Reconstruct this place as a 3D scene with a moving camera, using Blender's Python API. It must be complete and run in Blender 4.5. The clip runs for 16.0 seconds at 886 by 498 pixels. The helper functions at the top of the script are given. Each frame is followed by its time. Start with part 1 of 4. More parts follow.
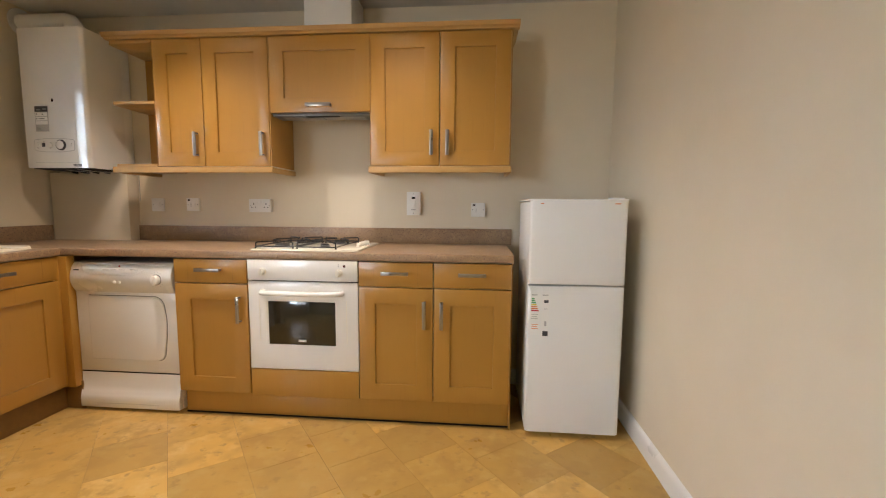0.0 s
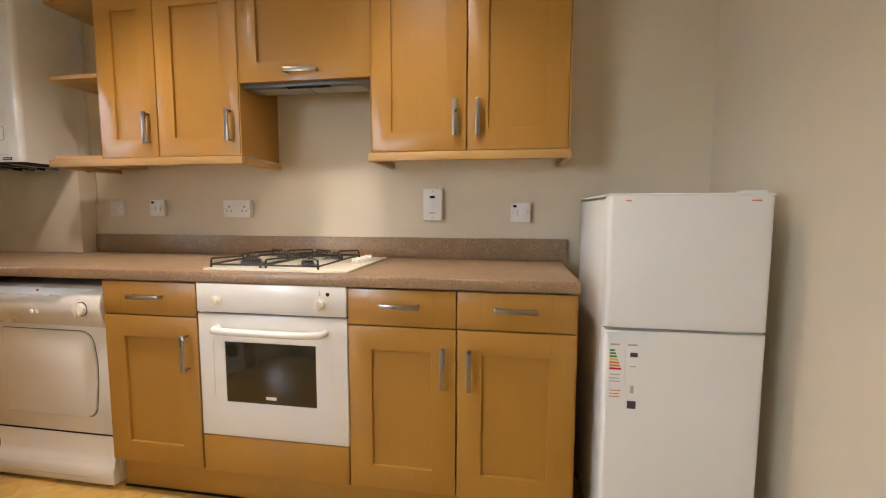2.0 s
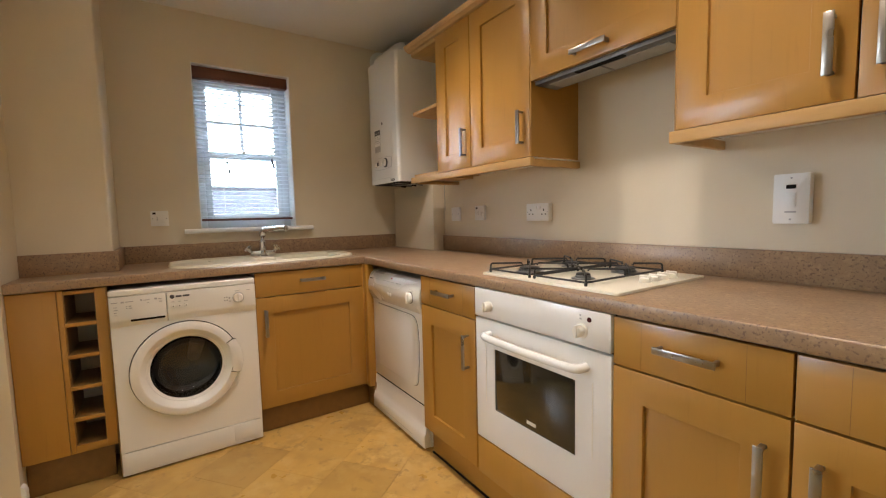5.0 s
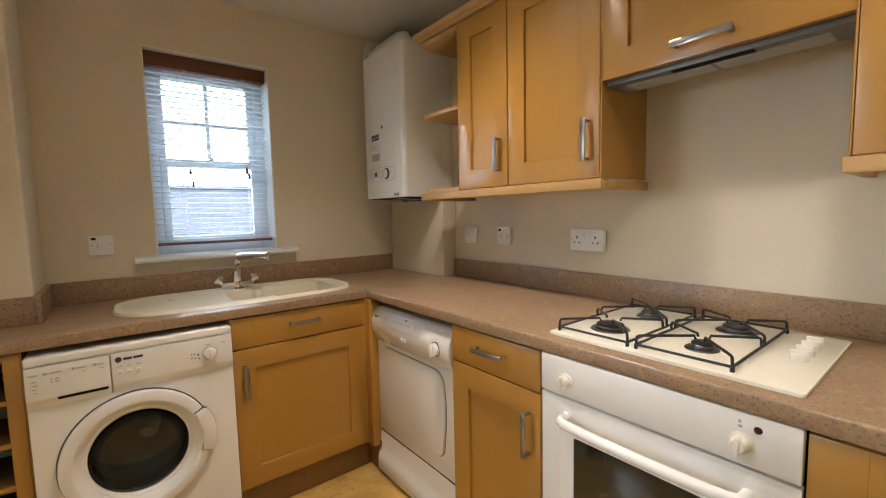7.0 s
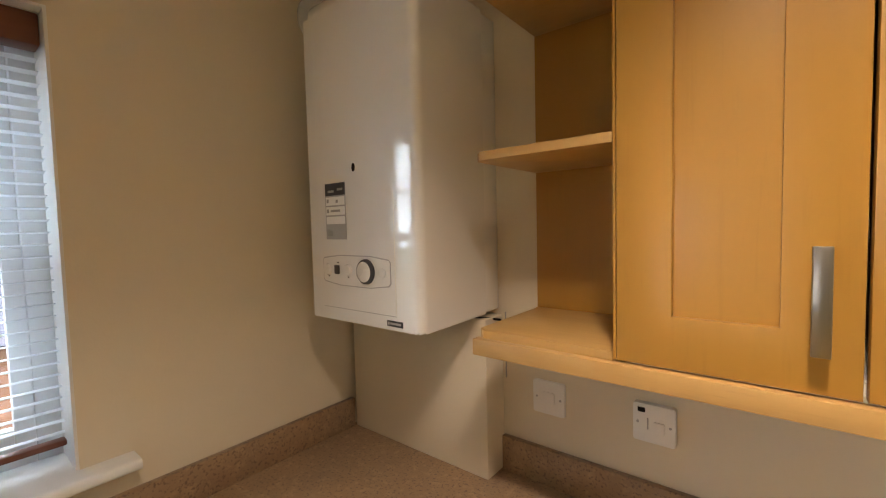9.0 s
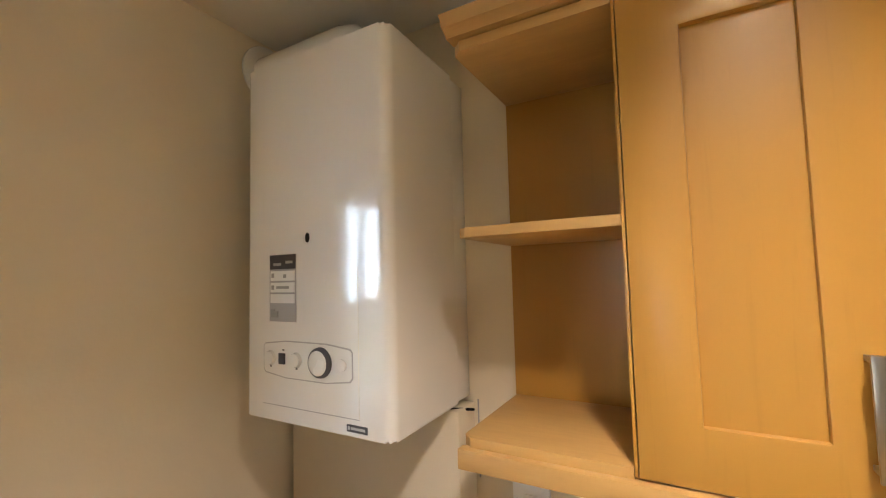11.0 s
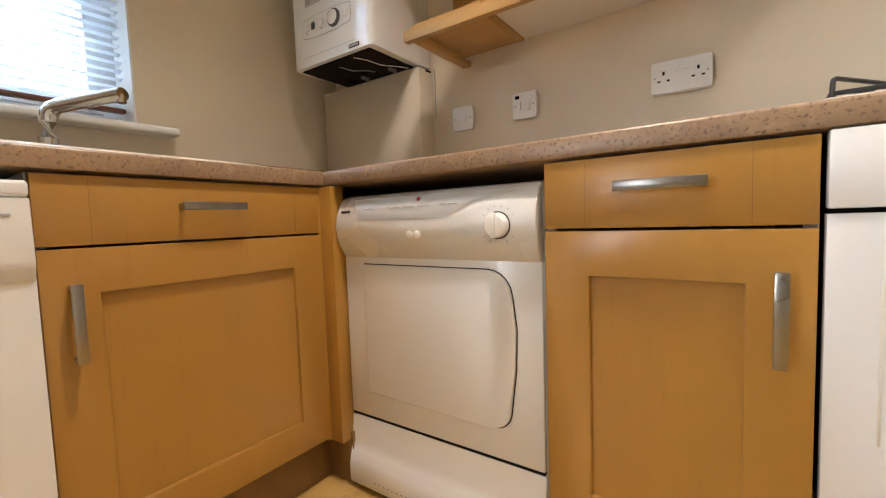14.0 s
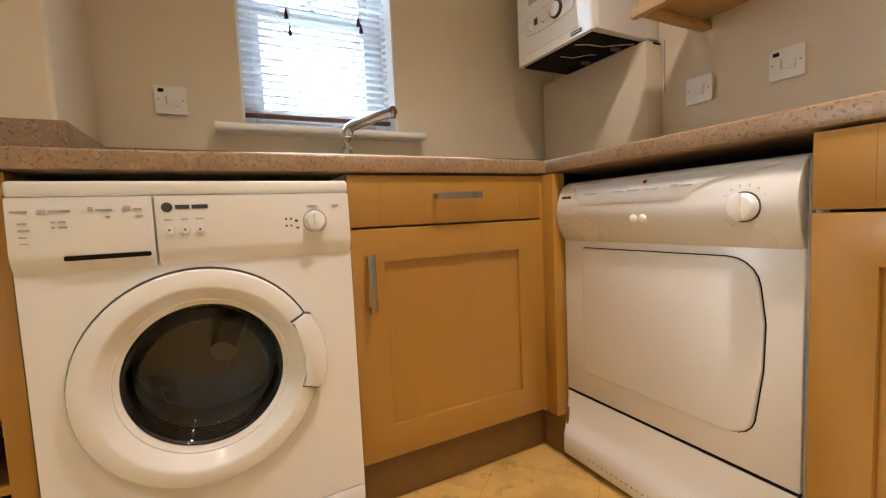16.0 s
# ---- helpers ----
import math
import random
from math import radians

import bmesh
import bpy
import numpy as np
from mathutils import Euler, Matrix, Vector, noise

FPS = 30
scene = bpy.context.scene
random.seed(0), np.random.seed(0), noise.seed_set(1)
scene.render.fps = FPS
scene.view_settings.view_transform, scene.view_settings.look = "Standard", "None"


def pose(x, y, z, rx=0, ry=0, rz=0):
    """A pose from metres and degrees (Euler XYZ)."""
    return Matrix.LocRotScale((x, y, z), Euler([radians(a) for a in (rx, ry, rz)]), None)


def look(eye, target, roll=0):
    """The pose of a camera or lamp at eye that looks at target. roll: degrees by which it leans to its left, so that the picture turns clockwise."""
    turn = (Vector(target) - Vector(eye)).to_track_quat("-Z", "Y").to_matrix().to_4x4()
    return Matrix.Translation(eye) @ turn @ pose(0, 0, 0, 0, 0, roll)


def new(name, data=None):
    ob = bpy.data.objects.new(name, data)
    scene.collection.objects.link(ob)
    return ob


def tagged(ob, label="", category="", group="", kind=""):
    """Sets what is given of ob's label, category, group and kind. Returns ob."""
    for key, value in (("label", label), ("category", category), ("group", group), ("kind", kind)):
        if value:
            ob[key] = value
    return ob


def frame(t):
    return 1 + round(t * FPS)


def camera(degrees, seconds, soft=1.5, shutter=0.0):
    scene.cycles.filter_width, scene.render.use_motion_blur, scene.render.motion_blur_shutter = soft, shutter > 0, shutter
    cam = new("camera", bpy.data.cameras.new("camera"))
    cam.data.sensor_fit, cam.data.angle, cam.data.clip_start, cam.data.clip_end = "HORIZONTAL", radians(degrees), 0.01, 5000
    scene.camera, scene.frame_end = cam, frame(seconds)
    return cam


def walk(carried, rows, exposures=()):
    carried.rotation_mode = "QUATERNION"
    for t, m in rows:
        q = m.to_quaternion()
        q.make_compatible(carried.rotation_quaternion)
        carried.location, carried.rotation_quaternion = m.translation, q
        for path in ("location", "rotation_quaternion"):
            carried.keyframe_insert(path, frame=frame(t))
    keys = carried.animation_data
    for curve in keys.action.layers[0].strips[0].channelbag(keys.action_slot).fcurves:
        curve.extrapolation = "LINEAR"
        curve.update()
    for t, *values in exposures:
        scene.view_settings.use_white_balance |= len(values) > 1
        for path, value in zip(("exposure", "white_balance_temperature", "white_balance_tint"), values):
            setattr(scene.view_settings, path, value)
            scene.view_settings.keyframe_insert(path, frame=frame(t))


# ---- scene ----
cam = camera(93.2, 16.0, soft=1.15)
PATH = [
    (0, (2.92, -2.72, 1.152), (2.75, -0.737, 0.952), 0.4),
    (0.5, (2.908, -2.514, 1.146), (2.794, -0.525, 0.964), 0.5),
    (1, (2.881, -2.284, 1.143), (2.764, -0.295, 0.965), 0.4),
    (1.5, (2.864, -2.14, 1.143), (2.688, -0.155, 0.971), 0.4),
    (2, (2.87, -2.014, 1.136), (2.551, -0.047, 0.961), 0.1),
    (2.5, (2.9, -1.892, 1.133), (2.341, 0.02, 0.96), -0.1),
    (3, (2.886, -1.777, 1.128), (2.015, 0.015, 0.961), -0.5),
    (3.5, (2.884, -1.693, 1.132), (1.702, -0.089, 0.963), -0.9),
    (4, (2.917, -1.658, 1.133), (1.483, -0.273, 0.971), -1.2),
    (4.5, (2.949, -1.638, 1.129), (1.351, -0.445, 0.972), -1.3),
    (4.7, (2.972, -1.608, 1.134), (1.31, -0.506, 0.975), -1.4),
    (6.8, (2.596, -1.639, 1.262), (1.013, -0.429, 1.09), -1.2),
    (7, (2.465, -1.585, 1.279), (0.902, -0.35, 1.108), -1.3),
    (7.5, (2.104, -1.508, 1.354), (0.617, -0.182, 1.18), -1.3),
    (8, (1.741, -1.37, 1.445), (0.335, 0.043, 1.278), -1.4),
    (8.5, (1.453, -1.184, 1.537), (0.126, 0.304, 1.379), -1.5),
    (9, (1.199, -1.035, 1.618), (-0.053, 0.52, 1.51), -1.4),
    (9.2, (1.125, -0.994, 1.65), (-0.091, 0.593, 1.588), -1.7),
    (10.2, (1.06, -0.975, 1.705), (-0.02, 0.701, 1.735), -1.5),
    (11.3, (1.05, -1.001, 1.645), (0.105, 0.755, 1.79), -1.5),
    (11.5, (1.08, -1.026, 1.602), (0.146, 0.739, 1.706), -1.7),
    (12, (1.212, -1.119, 1.379), (0.276, 0.648, 1.442), -1.7),
    (12.4, (1.301, -1.183, 1.148), (0.361, 0.582, 1.198), -1.4),
    (12.5, (1.325, -1.206, 1.112), (0.384, 0.559, 1.133), -1.7),
    (13, (1.452, -1.318, 0.932), (0.495, 0.437, 0.886), -1.8),
    (13.5, (1.554, -1.385, 0.797), (0.533, 0.331, 0.692), -1.9),
    (14, (1.597, -1.416, 0.761), (0.45, 0.216, 0.627), -1.9),
    (14.5, (1.594, -1.437, 0.761), (0.263, 0.05, 0.618), -2.1),
    (15, (1.583, -1.468, 0.768), (0.049, -0.193, 0.627), -2.4),
    (15.5, (1.604, -1.492, 0.757), (-0.088, -0.436, 0.615), -2.5),
    (16, (1.63, -1.496, 0.755), (-0.145, -0.587, 0.602), -2.6),
]
K = 1.045  # one scale for the whole place


def scaled(p):
    return (K * p[0], K * p[1], K * p[2])


EXPOSURES = [(0.0, 1.68, 6300, 12), (3.0, 1.66, 6400, 13), (4.5, 1.55, 6300, 12), (7.0, 1.5, 6100, 9), (8.5, 1.45, 6150, 10), (9.2, 1.75, 6900, 14),
             (11.5, 2.1, 6050, 10), (12.5, 2.0, 5750, 8), (13.5, 1.97, 5850, 10), (14.5, 1.9, 6100, 11), (16.0, 1.92, 6350, 13)]
walk(cam, [(t, look(scaled(eye), scaled(target), roll)) for t, eye, target, roll in PATH], EXPOSURES)

# ---- world and light ----
world = bpy.data.worlds.new("sky")
scene.world = world
world.use_nodes = True
wn = world.node_tree
sky = wn.nodes.new("ShaderNodeTexSky")
sky.sky_type, sky.sun_disc = "NISHITA", False
sky.sun_elevation, sky.sun_rotation = radians(32), radians(150)
sky.dust_density, sky.air_density = 5.0, 0.7
wn.links.new(sky.outputs[0], wn.nodes["Background"].inputs[0])
wn.nodes["Background"].inputs[1].default_value = 0.15


def sun_lamp():
    data = bpy.data.lights.new("sun", "SUN")
    data.energy, data.angle, data.color = 0.5, radians(12), (1.0, 0.95, 0.88)
    ob = new("sun", data)
    ob.matrix_world = look((0, 0, 20), (-7, 9, 8))


sun_lamp()


def living_light():
    """Daylight of the sky in the opening of the window of the room behind the walk's start."""
    data = bpy.data.lights.new("living_window_light", "AREA")
    data.shape, data.size, data.size_y = "RECTANGLE", 1.3 * K, 1.1 * K
    data.energy, data.color = 11.5, (0.90, 0.95, 1.0)
    ob = new("living_window_light", data)
    ob.matrix_world = look(scaled((-0.06, -4.4, 1.5)), scaled((2.2, -0.6, 1.30)))


living_light()


def lamp_at(x, y, watts, cone):
    data = bpy.data.lights.new("spot_bulb", "SPOT")
    data.energy, data.color = watts, (1.0, 0.85, 0.73)
    data.spot_size, data.spot_blend, data.shadow_soft_size = radians(cone), 1.0, 0.06
    ob = new("spot_bulb", data)
    ob.matrix_world = look(scaled((x, y, 2.365)), scaled((x + 0.1, y + 0.12, 0)))


LAMPS = ((1.25, -0.92, 30.0, 122), (2.42, -0.88, 19.0, 120), (1.75, -1.9, 8.0, 130))
for lx, ly, watts, cone in LAMPS:
    lamp_at(lx, ly, watts, cone)

# ---- materials ----


def material(name, color, rough=0.5, metal=0.0, grain=(), spots=(), bump=0.0, bump_scale=200.0, spread=0.0, coat=0.0, spec=0.5, placed=False):
    """grain: (scale xyz, dark factor); spots: (scale, second colour, lowest, highest); placed: the pattern runs on from piece to piece."""
    m = bpy.data.materials.new(name)
    m.use_nodes = True
    n, link = m.node_tree.nodes, m.node_tree.links
    b = n["Principled BSDF"]
    b.inputs["Roughness"].default_value, b.inputs["Metallic"].default_value = rough, metal
    b.inputs["Coat Weight"].default_value = coat
    b.inputs["Coat Roughness"].default_value = 0.15
    b.inputs["Specular IOR Level"].default_value = spec
    where = n.new("ShaderNodeNewGeometry").outputs["Position"] if placed else n.new("ShaderNodeTexCoord").outputs["Object"]
    rgb = n.new("ShaderNodeRGB")
    rgb.outputs[0].default_value = (*color, 1)
    out = rgb.outputs[0]

    def mixed(factor, a, second, mode="MIX"):
        x = n.new("ShaderNodeMix")
        x.data_type, x.blend_type = "RGBA", mode
        link.new(factor, x.inputs[0])
        link.new(a, x.inputs[6])
        x.inputs[7].default_value = (*second, 1)
        return x.outputs[2]

    def ranged(value, a, z, low, high):
        r = n.new("ShaderNodeMapRange")
        link.new(value, r.inputs[0])
        for i, v in enumerate((a, z, low, high)):
            r.inputs[i + 1].default_value = v
        return r.outputs[0]

    def noisy(scale, detail=4.0, stretch=None, rough_in=0.6):
        t = n.new("ShaderNodeTexNoise")
        t.inputs["Scale"].default_value, t.inputs["Detail"].default_value = scale, detail
        t.inputs["Roughness"].default_value = rough_in
        src = where
        if stretch:
            mp = n.new("ShaderNodeMapping")
            mp.inputs["Scale"].default_value = stretch
            link.new(where, mp.inputs[0])
            src = mp.outputs[0]
        link.new(src, t.inputs["Vector"])
        return t.outputs["Fac"]

    if grain:
        stretch, dark = grain
        g = noisy(1.0, 6.0, stretch)
        out = mixed(ranged(g, 0.35, 0.7, 0.0, 1.0), out, tuple(c * dark for c in color))
        fleck = noisy(1.0, 3.0, tuple(s * 5 for s in stretch))
        out = mixed(ranged(fleck, 0.58, 0.75, 0.0, 0.35), out, tuple(c * dark * 0.8 for c in color))
    for scale, second, low, high in spots:
        out = mixed(ranged(noisy(scale, 3.0), low, high, 0.0, 1.0), out, second)
    stain = noisy(2.3, 5.0)
    out = mixed(ranged(stain, 0.35, 0.75, 0.0, 0.14), out, tuple(c * 0.72 for c in color))
    if spread:
        info = n.new("ShaderNodeObjectInfo")
        out = mixed(ranged(info.outputs["Random"], 0, 1, 0.0, spread), out, tuple(c * 0.55 for c in color))
    link.new(out, b.inputs["Base Color"])
    fine = noisy(7.0, 3.0)
    link.new(ranged(fine, 0.3, 0.7, max(rough - 0.03, 0.02), min(rough + 0.04, 1.0)), b.inputs["Roughness"])
    if bump:
        bm_node = n.new("ShaderNodeBump")
        bm_node.inputs["Strength"].default_value, bm_node.inputs["Distance"].default_value = bump, 0.002
        link.new(noisy(bump_scale, 4.0), bm_node.inputs["Height"])
        link.new(bm_node.outputs[0], b.inputs["Normal"])
    return m


def glass_material(name, color=(1, 1, 1), rough=0.0):
    m = bpy.data.materials.new(name)
    m.use_nodes = True
    b = m.node_tree.nodes["Principled BSDF"]
    b.inputs["Base Color"].default_value = (*color, 1)
    b.inputs["Transmission Weight"].default_value = 1.0
    b.inputs["Roughness"].default_value = rough
    b.inputs["IOR"].default_value = 1.45
    return m


def glow_material(name, color, strength):
    m = bpy.data.materials.new(name)
    m.use_nodes = True
    b = m.node_tree.nodes["Principled BSDF"]
    b.inputs["Base Color"].default_value = (*color, 1)
    b.inputs["Emission Color"].default_value = (*color, 1)
    b.inputs["Emission Strength"].default_value = strength
    return m


def slat_material():
    """Thin white plastic that lets part of the daylight through."""
    m = bpy.data.materials.new("white_slat")
    m.use_nodes = True
    n, link = m.node_tree.nodes, m.node_tree.links
    b = n["Principled BSDF"]
    b.inputs["Base Color"].default_value = (0.82, 0.84, 0.86, 1)
    b.inputs["Roughness"].default_value = 0.4
    t = n.new("ShaderNodeBsdfTranslucent")
    t.inputs[0].default_value = (0.80, 0.84, 0.88, 1)
    x = n.new("ShaderNodeMixShader")
    x.inputs[0].default_value = 0.5
    link.new(b.outputs[0], x.inputs[1])
    link.new(t.outputs[0], x.inputs[2])
    link.new(x.outputs[0], n["Material Output"].inputs[0])
    return m


SLAT = slat_material()
OVERCAST = glow_material("overcast_sky", (0.70, 0.86, 1.0), 5.5)


WALL = material("cream_paint", (0.73, 0.648, 0.505), 0.5, bump=0.22, bump_scale=90, spots=[(1.3, (0.70, 0.615, 0.468), 0.45, 0.8)], spec=0.3)
CEILING = material("ceiling_paint", (0.72, 0.69, 0.63), 0.8, bump=0.2, bump_scale=120)
GLOSS = material("white_gloss", (0.80, 0.80, 0.78), 0.3, bump=0.1, bump_scale=60)
WOOD = material("beech_veneer", (0.43, 0.22, 0.037), 0.33, grain=((16, 16, 1.0), 0.96), bump=0.06, bump_scale=80, spread=0.10, coat=0.15)
WOODEND = material("beech_edge", (0.52, 0.31, 0.10), 0.42, grain=((4, 30, 30), 0.88), bump=0.05)
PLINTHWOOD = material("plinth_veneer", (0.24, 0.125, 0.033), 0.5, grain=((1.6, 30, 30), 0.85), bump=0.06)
LAMINATE = material("speckled_laminate", (0.335, 0.221, 0.126), 0.32, spots=[(9, (0.285, 0.188, 0.115), 0.4, 0.7), (45, (0.41, 0.28, 0.16), 0.52, 0.70), (120, (0.17, 0.108, 0.072), 0.54, 0.66)], bump=0.03, bump_scale=150)
BOILERWHITE = material("boiler_white", (0.82, 0.82, 0.80), 0.07, coat=0.5)
HOODGREY = material("hood_grey", (0.20, 0.20, 0.20), 0.45, metal=0.6)
DRUM = material("drum_steel", (0.16, 0.16, 0.16), 0.35, metal=1.0)
ENAMEL = material("white_enamel", (0.82, 0.81, 0.78), 0.22, coat=0.3)
# white raised for the dryer band, whose lamplit brightness is in the colour
BANDWHITE = material("bright_plastic", (0.92, 0.91, 0.88), 0.2, coat=0.3)
# toned below the body white so that the band on it looks lit
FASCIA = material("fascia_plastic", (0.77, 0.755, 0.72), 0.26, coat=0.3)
SEAM = material("seam_grey", (0.07, 0.065, 0.06), 0.6)
FRIDGEWHITE = material("fridge_white", (0.80, 0.81, 0.80), 0.38, bump=0.10, bump_scale=300)
PLASTIC = material("cream_plastic", (0.80, 0.77, 0.68), 0.35, bump=0.03)
GREYPLASTIC = material("grey_plastic", (0.35, 0.35, 0.34), 0.4)
SOCKETWHITE = material("socket_white", (0.84, 0.83, 0.80), 0.3)
STEEL = material("brushed_steel", (0.37, 0.34, 0.30), 0.29, metal=1.0, grain=((60, 60, 3), 0.85))
CHROME = material("chrome", (0.80, 0.80, 0.80), 0.10, metal=1.0)
IRON = material("black_iron", (0.018, 0.018, 0.018), 0.45, bump=0.2, bump_scale=300)
BLACK = material("black_gap", (0.007, 0.006, 0.005), 0.7, spec=0.15)
DARKGLASS = material("oven_glass", (0.02, 0.018, 0.012), 0.06, coat=0.5)
DARK = material("dark_print", (0.05, 0.05, 0.06), 0.5)
GREYPRINT = material("grey_print", (0.42, 0.42, 0.42), 0.5)
HOBCREAM = material("cream_enamel", (0.83, 0.79, 0.655), 0.22, coat=0.3)
FAINT = material("faint_print", (0.60, 0.59, 0.57), 0.5)
PAPER = material("sticker_paper", (0.82, 0.82, 0.80), 0.5)
GREEN = material("green_print", (0.05, 0.30, 0.10), 0.5)
YELLOW = material("yellow_print", (0.75, 0.55, 0.05), 0.5)
ORANGE = material("orange_print", (0.70, 0.22, 0.04), 0.5)
MAROON = material("dark_red_lens", (0.06, 0.008, 0.010), 0.2)
RED = material("red_print", (0.5, 0.02, 0.03), 0.4)
UPVC = material("white_upvc", (0.72, 0.74, 0.76), 0.3)
BLINDWOOD = material("mahogany_stain", (0.16, 0.055, 0.028), 0.4, grain=((30, 2, 30), 0.8))
MELAMINE = material("cream_melamine", (0.80, 0.76, 0.68), 0.4)
COMPOSITE = material("cream_composite", (0.74, 0.69, 0.54), 0.3)
CORD = material("blind_cord", (0.7, 0.68, 0.62), 0.7)
SLATE = material("slate_roof", (0.11, 0.12, 0.17), 0.7, spots=[(2.0, (0.14, 0.14, 0.18), 0.4, 0.7)], spread=0.4, bump=0.3)
BRICK = material("far_brick", (0.35, 0.20, 0.14), 0.8, spots=[(8.0, (0.28, 0.15, 0.10), 0.4, 0.6)])
LEAF = material("leaf_green", (0.11, 0.19, 0.07), 0.6)
BARK = material("bark", (0.12, 0.09, 0.06), 0.9)
GRASS = material("ground_green", (0.08, 0.11, 0.05), 0.95, spots=[(0.3, (0.12, 0.11, 0.07), 0.4, 0.7)])
VINYL = material("vinyl_tile", (0.70, 0.43, 0.115), 0.30, spots=[(4.5, (0.50, 0.30, 0.085), 0.45, 0.66), (11, (0.74, 0.50, 0.18), 0.5, 0.7), (17, (0.40, 0.245, 0.085), 0.58, 0.72)], spread=0.8, bump=0.04, bump_scale=120, placed=True)
PANE = glass_material("window_glass")
PORTHOLE = glass_material("door_glass", (0.42, 0.42, 0.42))

# ---- building helpers ----
ORIGIN = {}


def thing(name, origin, label, category, group="", kind=""):
    ob = tagged(new(name), label, category, group, kind)
    ob.location = scaled(origin)
    ORIGIN[ob.name] = Vector(scaled(origin))
    return ob


def finish(bm, origin, mat, name, smooth):
    bmesh.ops.recalc_face_normals(bm, faces=bm.faces)
    for v in bm.verts:
        v.co = v.co * K - origin
    me = bpy.data.meshes.new(name)
    if smooth:
        for f in bm.faces:
            f.smooth = True
        for e in bm.edges:
            if len(e.link_faces) == 2 and e.calc_face_angle(0) > 0.6:
                e.smooth = False
    bm.to_mesh(me)
    bm.free()
    me.materials.append(mat)
    return me


def part(name, bm, mat, parent, label="", smooth=True):
    origin = ORIGIN[parent.name]
    ob = new(name, finish(bm, origin, mat, name, smooth))
    ob.parent = parent
    ORIGIN[ob.name] = origin
    if label:
        tagged(ob, label)
    return ob


def solid(name, bm, mat, label, category, kind="", origin=(0, 0, 0), group="", smooth=True):
    ob = tagged(new(name, finish(bm, Vector(scaled(origin)), mat, name, smooth)), label, category, group, kind)
    ob.location = scaled(origin)
    ORIGIN[ob.name] = Vector(scaled(origin))
    return ob


def box(x0, y0, z0, x1, y1, z1, bevel=0.0, seg=2, bm=None, m=None):
    own = bmesh.new()
    vs = [own.verts.new((x, y, z)) for x in (x0, x1) for y in (y0, y1) for z in (z0, z1)]
    for f in ((0, 1, 3, 2), (4, 6, 7, 5), (0, 4, 5, 1), (2, 3, 7, 6), (0, 2, 6, 4), (1, 5, 7, 3)):
        own.faces.new([vs[i] for i in f])
    if bevel:
        bmesh.ops.bevel(own, geom=list(own.edges), offset=bevel, segments=seg, affect="EDGES", profile=0.5)
    return joined(own, bm, m)


def joined(own, bm, m):
    if m is not None:
        own.transform(m)
    if bm is None:
        return own
    me = bpy.data.meshes.new("join")
    own.to_mesh(me)
    own.free()
    bm.from_mesh(me)
    bpy.data.meshes.remove(me)
    return bm


AXES = {"x": Matrix(((0, 0, 1, 0), (1, 0, 0, 0), (0, 1, 0, 0), (0, 0, 0, 1))),
        "y": Matrix(((1, 0, 0, 0), (0, 0, 1, 0), (0, 1, 0, 0), (0, 0, 0, 1))),
        "z": Matrix.Identity(4)}


def prism(points, axis, a, b, bevel=0.0, bm=None, m=None, seg=2, caps_only=False):
    """A flat outline swept from a to b; the outline's two coordinates are (y, z), (x, z) or (x, y)."""
    own = bmesh.new()
    low = [own.verts.new((p[0], p[1], a)) for p in points]
    high = [own.verts.new((p[0], p[1], b)) for p in points]
    n = len(points)
    f0, f1 = own.faces.new(low), own.faces.new(high)
    for i in range(n):
        own.faces.new((low[i], low[(i + 1) % n], high[(i + 1) % n], high[i]))
    if bevel:
        edges = list(f1.edges) + ([] if caps_only else list(f0.edges))
        bmesh.ops.bevel(own, geom=edges, offset=bevel, segments=seg, affect="EDGES", profile=0.5)
    own.transform(AXES[axis])
    return joined(own, bm, m)


def rounded(x0, y0, x1, y1, r, steps=5):
    """Outline of a rounded rectangle; r one radius or four (from the lower left, counterclockwise)."""
    rs = r if isinstance(r, (tuple, list)) else (r, r, r, r)
    pts = []
    for (cx, cy, a0), q in zip(((x0, y0, 180), (x1, y0, 270), (x1, y1, 0), (x0, y1, 90)), rs):
        sx, sy = (1 if cx == x0 else -1), (1 if cy == y0 else -1)
        if q <= 0:
            pts.append((cx, cy))
            continue
        for i in range(steps + 1):
            a = radians(a0 + 90 * i / steps)
            pts.append((cx + sx * q + q * math.cos(a), cy + sy * q + q * math.sin(a)))
    return pts


def disc(cx, cy, r, n=24):
    return [(cx + r * math.cos(2 * math.pi * i / n), cy + r * math.sin(2 * math.pi * i / n)) for i in range(n)]


def lathe(profile, n=32, bm=None, m=None):
    """Turned round z: profile of (radius, height)."""
    own = bmesh.new()
    rings = []
    for r, z in profile:
        if r < 1e-6:
            rings.append([own.verts.new((0, 0, z))])
        else:
            rings.append([own.verts.new((r * math.cos(2 * math.pi * i / n), r * math.sin(2 * math.pi * i / n), z)) for i in range(n)])
    for a, b in zip(rings, rings[1:]):
        for i in range(n):
            j = (i + 1) % n
            if len(a) == 1 and len(b) == 1:
                continue
            if len(a) == 1:
                own.faces.new((a[0], b[i], b[j]))
            elif len(b) == 1:
                own.faces.new((a[i], a[j], b[0]))
            else:
                own.faces.new((a[i], a[j], b[j], b[i]))
    return joined(own, bm, m)


